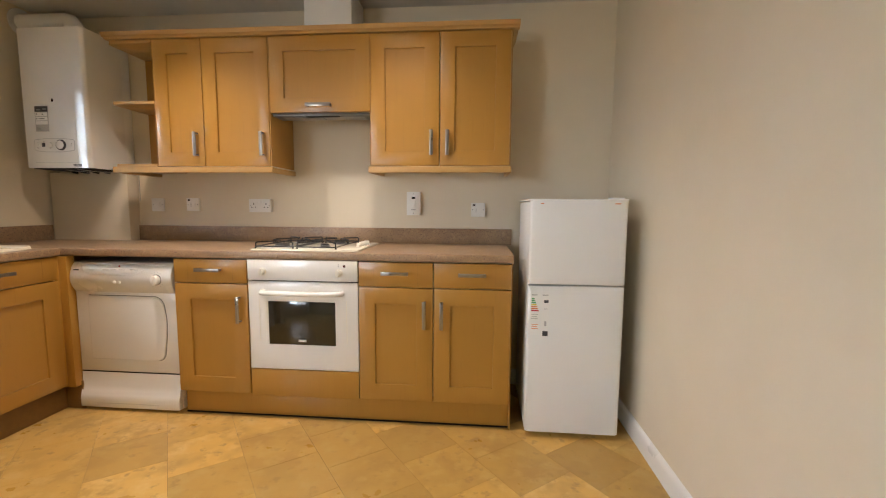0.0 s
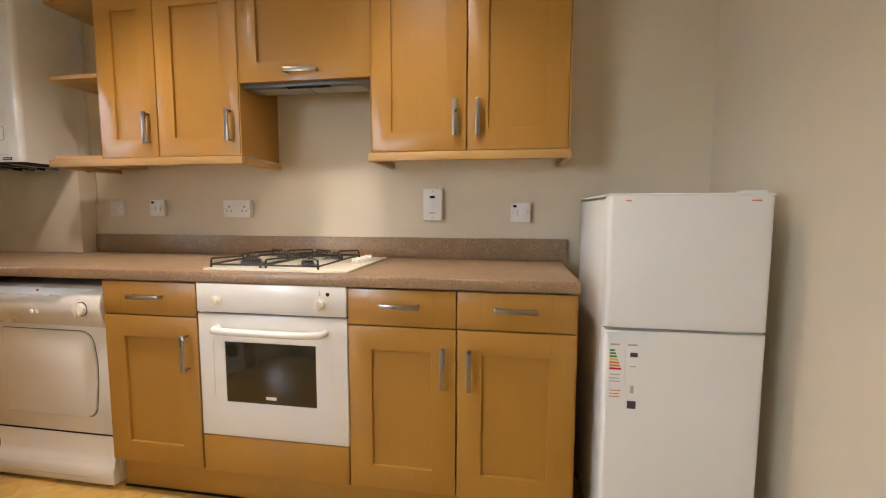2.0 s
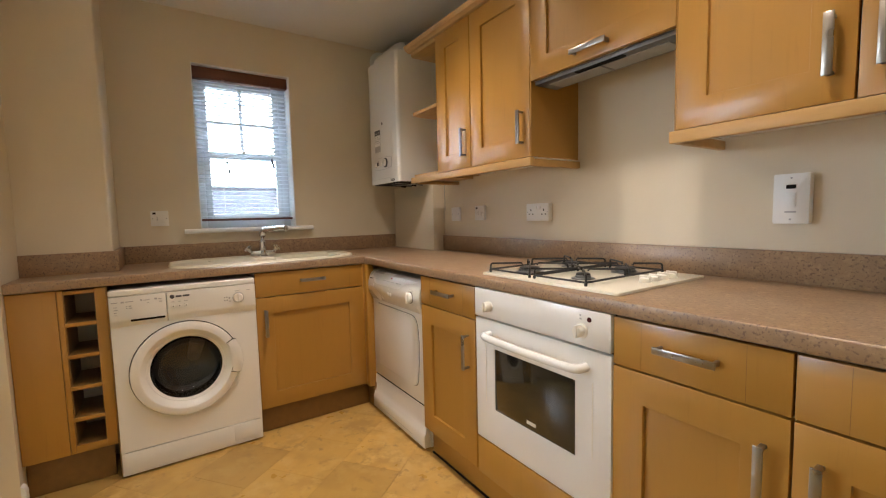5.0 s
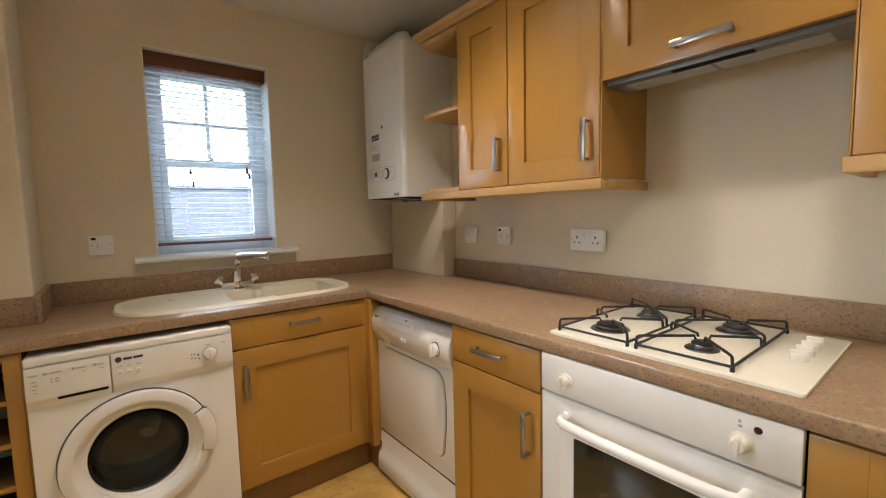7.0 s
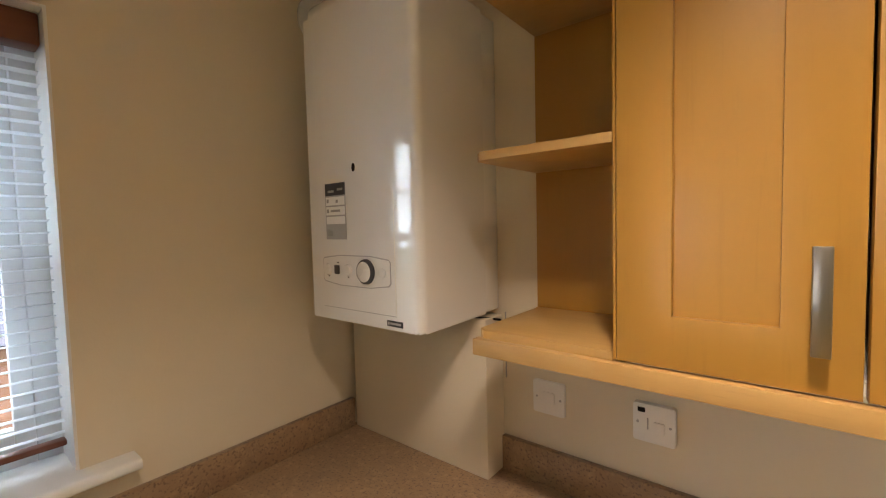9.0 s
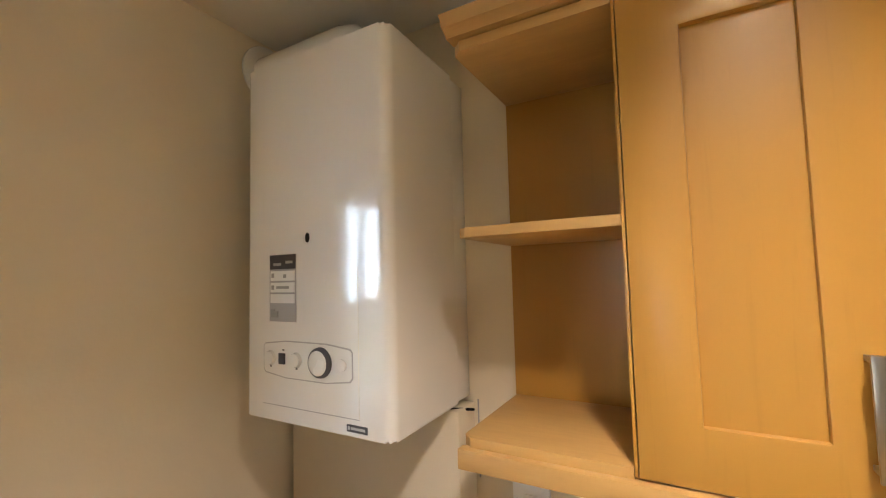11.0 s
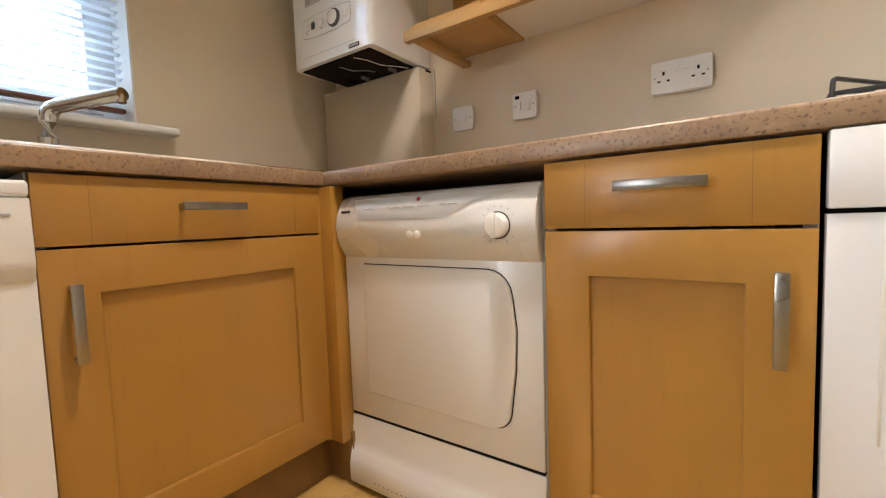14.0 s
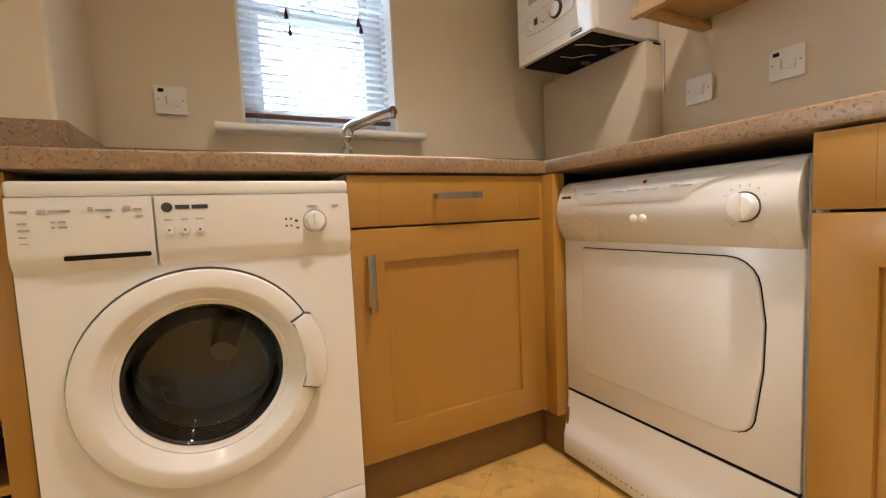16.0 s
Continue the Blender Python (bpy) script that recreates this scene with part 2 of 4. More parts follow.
def tube(points, r, n=8, bm=None, m=None):
    own = bmesh.new()
    pts = [Vector(p) for p in points]
    rings = []
    for i, p in enumerate(pts):
        d = (pts[min(i + 1, len(pts) - 1)] - pts[max(i - 1, 0)]).normalized()
        side = d.cross(Vector((0, 0, 1)))
        if side.length < 0.05:
            side = d.cross(Vector((1, 0, 0)))
        side.normalize()
        up = side.cross(d)
        rr = r[i] if isinstance(r, (list, tuple)) else r
        rings.append([own.verts.new(p + side * rr * math.cos(2 * math.pi * k / n) + up * rr * math.sin(2 * math.pi * k / n)) for k in range(n)])
    for a, b in zip(rings, rings[1:]):
        for k in range(n):
            own.faces.new((a[k], a[(k + 1) % n], b[(k + 1) % n], b[k]))
    own.faces.new(rings[0])
    own.faces.new(rings[-1])
    return joined(own, bm, m)


# facing the room from the hob wall (out is -y) and from the window wall (out is +x)
def on_back(x, y):
    return pose(x, y, 0)


def on_left(x, y):
    return pose(x, y, 0, 0, 0, 90)


FACE_Y = pose(0, 0, 0, 90)   # turned things with their axis out of a wall facing -y

# ---- the room ----
CEIL, RIGHT, BACKY, DIVIDER, FLOOR = 2.39, 3.725, -6.8, -2.16, -0.014
WIN = (-1.416, -0.845, 1.098, 2.098)
PIER_Y, PIER_X = -1.822, 0.36


def wall(name, x0, y0, z0, x1, y1, z1, label="cream painted plaster wall"):
    return solid(name, box(x0, y0, z0, x1, y1, z1), WALL, label, "wall", "structure", ((x0 + x1) / 2, (y0 + y1) / 2, z0), smooth=False)


wall("wall_north", -0.3, 0.0, FLOOR, RIGHT + 0.35, 0.15, CEIL)
wall("wall_east", RIGHT, BACKY, FLOOR, RIGHT + 0.35, 0, CEIL)


wall("wall_south", -0.3, BACKY - 0.35, FLOOR, RIGHT + 0.35, BACKY, CEIL)


def living_wall():
    y0, y1, z0, z1 = -5.1, -3.7, 0.9, 2.1
    bm = box(-0.3, BACKY, FLOOR, 0, y0, CEIL)
    box(-0.3, y1, FLOOR, 0, DIVIDER - 0.15, CEIL, bm=bm)
    box(-0.3, y0, FLOOR, 0, y1, z0, bm=bm)
    box(-0.3, y0, z1, 0, y1, CEIL, bm=bm)
    solid("wall_living", bm, WALL, "cream painted wall with a wide window", "wall", "structure", (-0.15, -3.3, 0), smooth=False)
    w = thing("window_2", (-0.15, -4.4, z0), "plain white framed window of the adjoining room", "window", kind="structure")
    f = box(-0.2, y0, z0, -0.13, y0 + 0.05, z1)
    box(-0.2, y1 - 0.05, z0, -0.13, y1, z1, bm=f)
    box(-0.2, y0 + 0.05, z0, -0.13, y1 - 0.05, z0 + 0.05, bm=f)
    box(-0.2, y0 + 0.05, z1 - 0.05, -0.13, y1 - 0.05, z1, bm=f)
    part("window_frame", f, UPVC, w)


living_wall()
wall("wall_divider", PIER_X, DIVIDER - 0.15, FLOOR, 0.66, DIVIDER, CEIL)


def window_wall():
    bm = box(-0.3, WIN[1], FLOOR, 0, 0, CEIL)
    box(-0.3, DIVIDER - 0.15, FLOOR, 0, WIN[0], CEIL, bm=bm)
    box(-0.3, WIN[0], FLOOR, 0, WIN[1], WIN[2] - 0.02, bm=bm)
    box(-0.3, WIN[0], WIN[3], 0, WIN[1], CEIL, bm=bm)
    solid("wall_west", bm, WALL, "cream painted wall with a window opening", "wall", "structure", (-0.15, -1.1, 0), smooth=False)


window_wall()
solid("wall_pier", prism(rounded(0.0, DIVIDER - 0.15, PIER_X, PIER_Y, (0, 0, 0.012, 0)), "z", FLOOR, CEIL), WALL,
      "cream painted pier jutting from the window wall", "wall", "structure", (0.16, -2.0, 0))
solid("ceiling", box(-0.3, BACKY - 0.35, CEIL, RIGHT + 0.35, 0.15, CEIL + 0.12), CEILING, "off-white painted ceiling", "ceiling", "structure", (1.8, -2, CEIL), smooth=False)
floor = solid("floor", box(-0.3, BACKY - 0.35, -0.14, RIGHT + 0.35, 0.15, FLOOR - 0.003), PLINTHWOOD, "tan vinyl floor in mottled diamond tiles", "floor", "structure", (1.8, -2, FLOOR - 0.003), smooth=False)

SKIRT = [(0, 0), (0.016, 0), (0.016, 0.075), (0.012, 0.088), (0.006, 0.097), (0, 0.1)]


def skirting(name, points_axis, a, b, m, label="white gloss painted skirting board"):
    bm = prism(SKIRT, points_axis, a, b, m=m)
    solid(name, bm, GLOSS, label, "skirting board", "structure")


skirting("baseboard_east", "y", -0.006, 6.79, pose(RIGHT, 0, FLOOR, 0, 0, 180))
skirting("baseboard_north", "x", 3.12, 3.705, pose(0, 0, FLOOR) @ Matrix.Scale(-1, 4, (0, 1, 0)))
skirting("baseboard_divider", "x", 0.625, 0.66, pose(0, DIVIDER, FLOOR))

# ---- window, blind and what lies outside ----


def window():
    y0, y1, z0, z1 = WIN
    w = thing("window_1", (-0.13, (y0 + y1) / 2, z0), "white sash window with a divided upper pane", "window", kind="structure")
    x0, x1 = -0.20, -0.13
    bm = box(x0, y0, z0, x1, y0 + 0.05, z1, 0.003)
    box(x0, y1 - 0.05, z0, x1, y1, z1, 0.003, bm=bm)
    box(x0, y0 + 0.05, z1 - 0.05, x1, y1 - 0.05, z1, 0.003, bm=bm)
    box(x0, y0 + 0.05, z0, x1, y1 - 0.05, z0 + 0.05, 0.003, bm=bm)
    part("window_frame", bm, UPVC, w)
    mid = 1.572
    for name, za, zb, xa in (("upper_sash", mid - 0.02, z1 - 0.05, -0.185), ("lower_sash", z0 + 0.05, mid + 0.02, -0.155)):
        ya, yb = y0 + 0.05, y1 - 0.05
        s = box(xa, ya, za, xa + 0.03, ya + 0.035, zb, 0.003)
        box(xa, yb - 0.035, za, xa + 0.03, yb, zb, 0.003, bm=s)
        box(xa, ya + 0.035, zb - 0.04, xa + 0.03, yb - 0.035, zb, 0.003, bm=s)
        box(xa, ya + 0.035, za, xa + 0.03, yb - 0.035, za + 0.04, 0.003, bm=s)
        sash = part(name, s, UPVC, w)
        pane = part("pane", box(xa + 0.012, ya + 0.03, za + 0.035, xa + 0.016, yb - 0.03, zb - 0.035), PANE, sash)
        pane.visible_shadow = False
        if name == "upper_sash":
            g = box(xa + 0.006, (ya + yb) / 2 - 0.011, za + 0.04, xa + 0.024, (ya + yb) / 2 + 0.011, zb - 0.04, 0.003)
            part("glazing_bar", g, UPVC, sash)
            part("glazing_bar", box(xa + 0.007, ya + 0.035, 1.776, xa + 0.023, yb - 0.035, 1.796, 0.003), UPVC, sash)
    part("sash_catch", prism(rounded(-0.02, -0.012, 0.02, 0.012, 0.006), "z", 0, 0.018, 0.003, m=pose(-0.14, (y0 + y1) / 2, mid + 0.02)), CHROME, w)
    lining = box(-0.13, y0 - 0.001, z0, -0.001, y0 + 0.006, z1)
    box(-0.13, y1 - 0.006, z0, -0.001, y1 + 0.001, z1, bm=lining)
    box(-0.13, y0 + 0.006, z1 - 0.006, -0.001, y1 - 0.006, z1 + 0.001, bm=lining)
    part("reveal_lining", lining, GLOSS, w, "white painted window reveal")
    sill = prism(rounded(-0.13, 1.074, 0.062, 1.100, (0, 0.011, 0.011, 0)), "y", y0 + 0.002, y1 - 0.002)
    prism(rounded(0.0, 1.074, 0.062, 1.100, (0, 0.011, 0.011, 0)), "y", -1.505, y0 + 0.002, bm=sill)
    prism(rounded(0.0, 1.074, 0.062, 1.100, (0, 0.011, 0.011, 0)), "y", y1 - 0.002, -0.745, bm=sill)
    part("window_sill", sill, GLOSS, w)


window()


def blind():
    y0, y1 = WIN[0] + 0.008, WIN[1] - 0.008
    b = thing("venetian_blind", (-0.06, -1.115, 1.17), "white venetian blind with mahogany-stained rails, half open slats", "blind")
    part("head_rail", box(-0.09, y0, 2.022, -0.035, y1, 2.090, 0.004), BLINDWOOD, b, "dark mahogany-stained valance")
    z = 1.175
    mesh = None
    while z < 2.018:
        if mesh is None:
            s = bmesh.new()
            rows = []
            for i in range(5):
                q = -0.0125 + 0.025 * i / 4
                rows.append([s.verts.new((-0.06 + q, y, 0.0022 * (1 - (q / 0.0125) ** 2) + 0.10 * q)) for y in (y0 + 0.004, y1 - 0.004)])
            low = [[s.verts.new((v.co.x, v.co.y, v.co.z - 0.0012)) for v in r] for r in rows]
            for a, c in zip(rows, rows[1:]):
                s.faces.new((a[0], a[1], c[1], c[0]))
            for a, c in zip(low, low[1:]):
                s.faces.new((a[0], c[0], c[1], a[1]))
            s.faces.new((rows[0][0], low[0][0], low[0][1], rows[0][1]))
            s.faces.new((rows[4][0], rows[4][1], low[4][1], low[4][0]))
            ob = part("slat", s, SLAT, b)
            mesh = ob.data
            for v in mesh.vertices:
                v.co.z += ORIGIN[b.name].z
        else:
            ob = new("slat", mesh)
            ob.parent = b
        ob.location.z = K * z - ORIGIN[b.name].z
        z += 0.0265
    part("bottom_rail", box(-0.074, y0 + 0.002, 1.146, -0.046, y1 - 0.002, 1.160, 0.004), BLINDWOOD, b, "dark mahogany-stained bottom rail")
    for cy in (-1.27, -0.965):
        part("ladder_cord", tube([(-0.046, cy, 1.158), (-0.046, cy, 2.03)], 0.0008, 5), CORD, b)
        part("ladder_cord", tube([(-0.074, cy, 1.158), (-0.074, cy, 2.03)], 0.0008, 5), CORD, b)
    for cy, end in ((-1.245, 1.52), (-1.235, 1.46), (-0.975, 1.535), (-0.965, 1.51)):
        cord = part("pull_cord", tube([(-0.036, cy, 2.03), (-0.032, cy, end)], 0.0009, 5), CORD, b)
        knob = lathe([(0, 0.018), (0.003, 0.018), (0.005, 0.004), (0.0085, -0.016), (0, -0.018)], 10, m=pose(-0.032, cy, end))
        part("acorn", knob, IRON, cord, "small dark cord acorn")


blind()


def outside():
    solid("backdrop", box(-71, -150, -3.0, -70, 150, 150), OVERCAST, "plain white overcast sky beyond the houses", "sky", "structure", smooth=False)
    solid("ground", box(-900, -900, -3.2, 900, 900, -3.0), GRASS, "grassy ground outside the house", "ground", "structure", smooth=False)
    h = thing("neighbour_house", (-14, -0.5, -3.0), "brick house with a grey slate roof seen through the window", "house")
    part("wall", box(-18, -9, -3.0, -10, 9, -0.2), BRICK, h)
    roof = prism([(-10 + 0.35, -0.35), (-14, 2.28), (-18.35, -0.35)], "y", -9.3, 9.3)
    r = part("roof", roof, SLATE, h, "dull blue-grey slate roof")
    part("ridge", tube([(-14, -9.3, 2.29), (-14, 9.3, 2.29)], 0.1, 8), SLATE, r)
    run = math.hypot(4.35, 2.63)
    for i in range(16):
        f0 = i / 16
        x, z = -9.65 - 4.35 * f0, -0.35 + 2.63 * f0
        c = box(0, -9.3, 0.0, run / 16 + 0.03, 9.3, 0.03, m=pose(x, 0, z, 0, math.degrees(math.atan2(2.63, 4.35)), 0) @ pose(0, 0, 0, 0, 0, 180))
        part("slate_course", c, SLATE, r)
    rng = random.Random(4)
    for tx, ty, s in ((-24, -3.5, 1.25), (-25, 2.0, 1.15), (-23, 6.5, 1.3), (-26, -9, 1.35)):
        t = thing("tree", (tx, ty, -3), "green leafy tree behind the slate roof", "tree", "trees behind the house")
        limbs = tube([(tx, ty, -3), (tx + 0.1, ty, -0.5), (tx, ty + 0.1, 1.6), (tx, ty, 2.8 * s)], [0.28, 0.2, 0.13, 0.03])
        for _ in range(6):
            a = rng.uniform(0, 6.28)
            tube([(tx, ty, rng.uniform(0, 1.2)), (tx + 1.3 * math.cos(a), ty + 1.3 * math.sin(a), rng.uniform(1.6, 2.4))], [0.08, 0.02], 6, bm=limbs)
        part("trunk", limbs, BARK, t)
        v, f = [], []
        for _ in range(1500):
            d = Vector((rng.gauss(0, 1), rng.gauss(0, 1), rng.gauss(0, 0.8))).normalized() * rng.uniform(0.4, 1.0)
            c = Vector((tx, ty, 1.3 * s)) + Vector((d.x * 1.9 * s, d.y * 2.2 * s, d.z * 1.7 * s)) * (0.8 + 0.3 * noise.noise(d * 2))
            a = Vector((rng.gauss(0, 1), rng.gauss(0, 1), rng.gauss(0, 1))).normalized() * 0.13
            b2 = a.orthogonal().normalized() * 0.08
            k = len(v)
            v += [c - a, c + b2, c + a, c - b2]
            f.append((k, k + 1, k + 2, k + 3))
        me = bpy.data.meshes.new("crown")
        me.from_pydata([p * K - ORIGIN[t.name] for p in v], [], f)
        me.materials.append(LEAF)
        ob = new("crown", me)
        ob.parent = t


outside()

# ---- kitchen units ----
TOP, UNDER, FRONT, LFRONT = 0.912, 0.872, -0.62, 0.62


def handle(parent, m, u0, z0, u1, z1, out=0.028):
    """A flat steel strap on two feet, on a front at local y = 0."""
    upright = z1 - z0 > u1 - u0
    bm = box(u0, -out - 0.005, z0, u1, -out, z1, 0.0015)
    if upright:
        for z in (z0 + 0.004, z1 - 0.011):
            box(u0 + 0.003, -out, z, u1 - 0.003, 0.0, z + 0.007, 0.001, bm=bm)
    else:
        for u in (u0 + 0.004, u1 - 0.011):
            box(u, -out, z0 + 0.003, u + 0.007, 0.0, z1 - 0.003, 0.001, bm=bm)
    bm.transform(m)
    part("handle", bm, STEEL, parent, "brushed steel strap handle")


def ring(u0, z0, u1, z1, rim, front, back, rims=None):
    """A flat frame with a rectangular hole, its outer edges slightly rounded."""
    bm = bmesh.new()
    left, low, right, high = rims or (rim, rim, rim, rim)
    outer = [(u0, z0), (u1, z0), (u1, z1), (u0, z1)]
    inner = [(u0 + left, z0 + low), (u1 - right, z0 + low), (u1 - right, z1 - high), (u0 + left, z1 - high)]
    of, inf = ([bm.verts.new((u, front, z)) for u, z in p] for p in (outer, inner))
    ob, inb = ([bm.verts.new((u, back, z)) for u, z in p] for p in (outer, inner))
    edge = []
    for i in range(4):
        j = (i + 1) % 4
        bm.faces.new((of[i], of[j], inf[j], inf[i]))
        bm.faces.new((ob[i], inb[i], inb[j], ob[j]))
        bm.faces.new((of[i], ob[i], ob[j], of[j]))
        bm.faces.new((inf[i], inf[j], inb[j], inb[i]))
    for e in bm.edges:
        a, b = e.verts
        if abs(a.co.y - front) < 1e-6 and abs(b.co.y - front) < 1e-6 and ((a in of and b in of) or (a in inf and b in inf)):
            edge.append(e)
    bmesh.ops.bevel(bm, geom=edge, offset=0.002, segments=2, affect="EDGES", profile=0.5)
    return bm


def shaker(parent, m, u0, z0, u1, z1, rim=0.085, thick=0.02):
    """A framed door: stiles and rails with a sunk middle panel. Its front is at local y = 0."""
    bm = ring(u0, z0, u1, z1, rim, 0.0, thick)
    bm.transform(m)
    d = part("door", bm, WOOD, parent, "beech-effect framed door")
    part("panel", box(u0 + rim - 0.004, 0.011, z0 + rim - 0.004, u1 - rim + 0.004, thick - 0.003, z1 - rim + 0.004, m=m), WOOD, d)
    return d


def drawer(parent, m, u0, z0, u1, z1):
    d = part("drawer_front", box(u0, 0, z0, u1, 0.02, z1, 0.0018, m=m), WOOD, parent, "plain beech-effect drawer front")
    for u in (u0 + 0.078, u1 - 0.078):
        part("joint", box(u, -0.0002, z0 + 0.002, u + 0.0008, 0.002, z1 - 0.002, m=m), PLINTHWOOD, d)
    return d


def carcass(parent, m, u0, u1, z0, z1, depth, lid=False):
    t = 0.018
    part("side_panel", box(u0, 0.0225, z0, u0 + t, depth, z1, m=m), MELAMINE, parent, "cream melamine side")
    part("side_panel", box(u1 - t, 0.0225, z0, u1, depth, z1, m=m), MELAMINE, parent, "cream melamine side")
    part("bottom_board", box(u0 + t, 0.0225, z0, u1 - t, depth, z0 + t, m=m), MELAMINE, parent, "cream melamine base board")
    part("back_panel", box(u0 + t, depth - 0.01, z0 + t, u1 - t, depth, z1 - t, m=m), MELAMINE, parent)
    if lid:
        part("top_board", box(u0 + t, 0.0225, z1 - t, u1 - t, depth, z1, m=m), MELAMINE, parent)


def base_unit(name, m, w, fronts, label):
    """fronts: (u0, u1, handle side) for each drawer with a door below."""
    origin = m @ Vector((w / 2, 0.3, 0))
    u = thing(name, origin, label, "cabinet", "kitchen base units")
    carcass(u, m, 0, w, 0.15, 0.868, 0.57)
    g = 0.0024
    for u0, u1, side in fronts:
        d = drawer(u, m, u0 + g, 0.738, u1 - g, 0.866)
        c = (u0 + u1) / 2
        handle(d, m, c - 0.07, 0.802, c + 0.07, 0.82)
        d = shaker(u, m, u0 + g, 0.131, u1 - g, 0.733)
        hu = u1 - 0.045 if side == "r" else u0 + 0.045
        handle(d, m, hu - 0.009, 0.527, hu + 0.009, 0.671)
    return u


base_unit("base_cabinet", on_back(1.283, FRONT), 0.413, [(0, 0.413, "r")], "narrow beech-effect base cabinet with one drawer")
base_unit("base_cabinet", on_back(2.299, FRONT), 0.789, [(0, 0.392, "r"), (0.392, 0.789, "l")], "double beech-effect base cabinet with two drawers")
base_unit("sink_cabinet", on_left(LFRONT, -1.234), 0.598, [(0, 0.598, "l")], "beech-effect sink cabinet beneath the cream sink")
end = thing("end_panel", (3.1, -0.3, 0.0), "beech-effect end panel closing the base units", "panel")
part("board", box(3.0885, FRONT + 0.022, FLOOR, 3.0945, -0.02, 0.87), WOOD, end)
post = thing("corner_post", (0.64, -0.63, 0.12), "beech-effect corner post between the two runs", "filler panel")
part("board", box(0.60, -0.640, 0.125, LFRONT, -0.586, 0.868, 0.002), WOOD, post)
part("board", box(LFRONT + 0.0005, -0.632, 0.125, 0.6695, -0.585, 0.868, 0.002), WOOD, post)


def plinths():
    p = thing("plinth", (2.2, -0.56, 0), "brown wood-effect plinth under the base units", "plinth", kind="structure")
    part("board", box(1.285, -0.573, FLOOR, 3.088, -0.555, 0.149, 0.001), WOOD, p)
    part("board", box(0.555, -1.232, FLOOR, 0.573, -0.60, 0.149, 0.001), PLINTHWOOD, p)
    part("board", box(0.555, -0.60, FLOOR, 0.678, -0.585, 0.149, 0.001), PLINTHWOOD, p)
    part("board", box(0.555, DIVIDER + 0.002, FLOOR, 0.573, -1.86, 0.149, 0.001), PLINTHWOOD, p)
    part("seal", box(1.285, -0.578, FLOOR, 3.088, -0.573, FLOOR + 0.008), BLACK, p)


plinths()


def wine_rack():
    m = on_left(LFRONT, -2.003)
    r = thing("wine_rack", m @ Vector((0.075, 0.3, 0.15)), "beech-effect wine rack of five open cells", "wine rack")
    w = 0.162
    part("side_panel", box(0, 0, 0.15, 0.018, 0.56, 0.868, 0.001, m=m), WOOD, r)
    part("side_panel", box(0.124, 0, 0.15, w, 0.56, 0.868, 0.001, m=m), WOOD, r)
    # back and shelves take the dark veneer to hold the deep cells' shade
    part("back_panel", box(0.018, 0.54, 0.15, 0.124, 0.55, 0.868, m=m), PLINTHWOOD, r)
    for i in range(6):
        z = 0.15 + i * 0.1395
        t = 0.032 if i == 0 else 0.016
        shelf = part("shelf", box(0.0185, 0.012, z, 0.1235, 0.54, z + t, m=m), PLINTHWOOD, r, "dark brown rack shelf, cell shade in its colour")
        part("edge", box(0.0182, 0.001, z, 0.1238, 0.012, z + t, 0.001, m=m), WOOD, shelf)
    # thin dark sheets added over the beech sides as shade inside the cells
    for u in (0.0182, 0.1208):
        part("lining", box(u, 0.014, 0.182, u + 0.003, 0.54, 0.846, m=m), PLINTHWOOD, r, "thin dark inner sheet, coloured as cell shade")
    f = thing("filler_panel", (0.6, -2.08, 0.15), "plain beech-effect filler panel beside the wine rack", "panel")
    part("board", box(LFRONT - 0.02, DIVIDER + 0.002, 0.15, LFRONT, -2.005, 0.868, 0.001), WOOD, f)
    g = thing("filler_panel", (0.6, -1.845, 0.15), "narrow beech-effect side panel beside the washing machine", "panel")
    part("board", box(0.37, -1.8395, FLOOR, LFRONT, -1.8365, 0.868), WOOD, g)


wine_rack()


def worktop():
    top = thing("worktop", (0.6, -0.6, UNDER), "mottled brown laminate worktop round the corner", "worktop")
    e = 0.625

    def lip(a, b):  # rounded front edge, outline in (out, z)
        pts = [(a, UNDER), (b - 0.004, UNDER), (b - 0.001, UNDER + 0.0015), (b, UNDER + 0.005), (b, TOP - 0.006), (b - 0.0009, TOP - 0.003), (b - 0.0028, TOP - 0.001), (b - 0.006, TOP), (a, TOP)]
        return pts
    part("slab", prism([(-x, z) for x, z in lip(0.0, e)], "x", 0.63, 3.095), LAMINATE, top)
    part("slab", box(0.001, -0.612, UNDER, 0.63, -0.001, TOP), LAMINATE, top)
    part("slab", prism(lip(0.515, 0.632), "y", DIVIDER + 0.001, -0.612), LAMINATE, top)
    part("slab", box(0.001, DIVIDER + 0.001, UNDER, 0.175, -0.612, TOP), LAMINATE, top)
    part("slab", box(0.175, DIVIDER + 0.001, UNDER, 0.515, -1.19, TOP), LAMINATE, top)
    part("slab", box(0.175, -0.685, UNDER, 0.515, -0.612, TOP), LAMINATE, top)
    part("joint", box(0.05, -0.6135, TOP, 0.63, -0.6125, TOP + 0.0006), PLINTHWOOD, top)
    ups = thing("upstand", (1.5, -0.01, TOP), "mottled brown laminate upstand along the walls", "upstand")
    for b in ((0.583, -0.019, TOP, 3.128, -0.001, 1.012), (0.001, PIER_Y + 0.02, TOP, 0.02, -0.094, 1.012),
              (0.001, PIER_Y + 0.001, TOP, PIER_X + 0.02, PIER_Y + 0.02, 1.012), (PIER_X + 0.001, DIVIDER + 0.001, TOP, PIER_X + 0.02, PIER_Y + 0.001, 1.012)):
        part("strip", box(*b, 0.0015), LAMINATE, ups)


worktop()


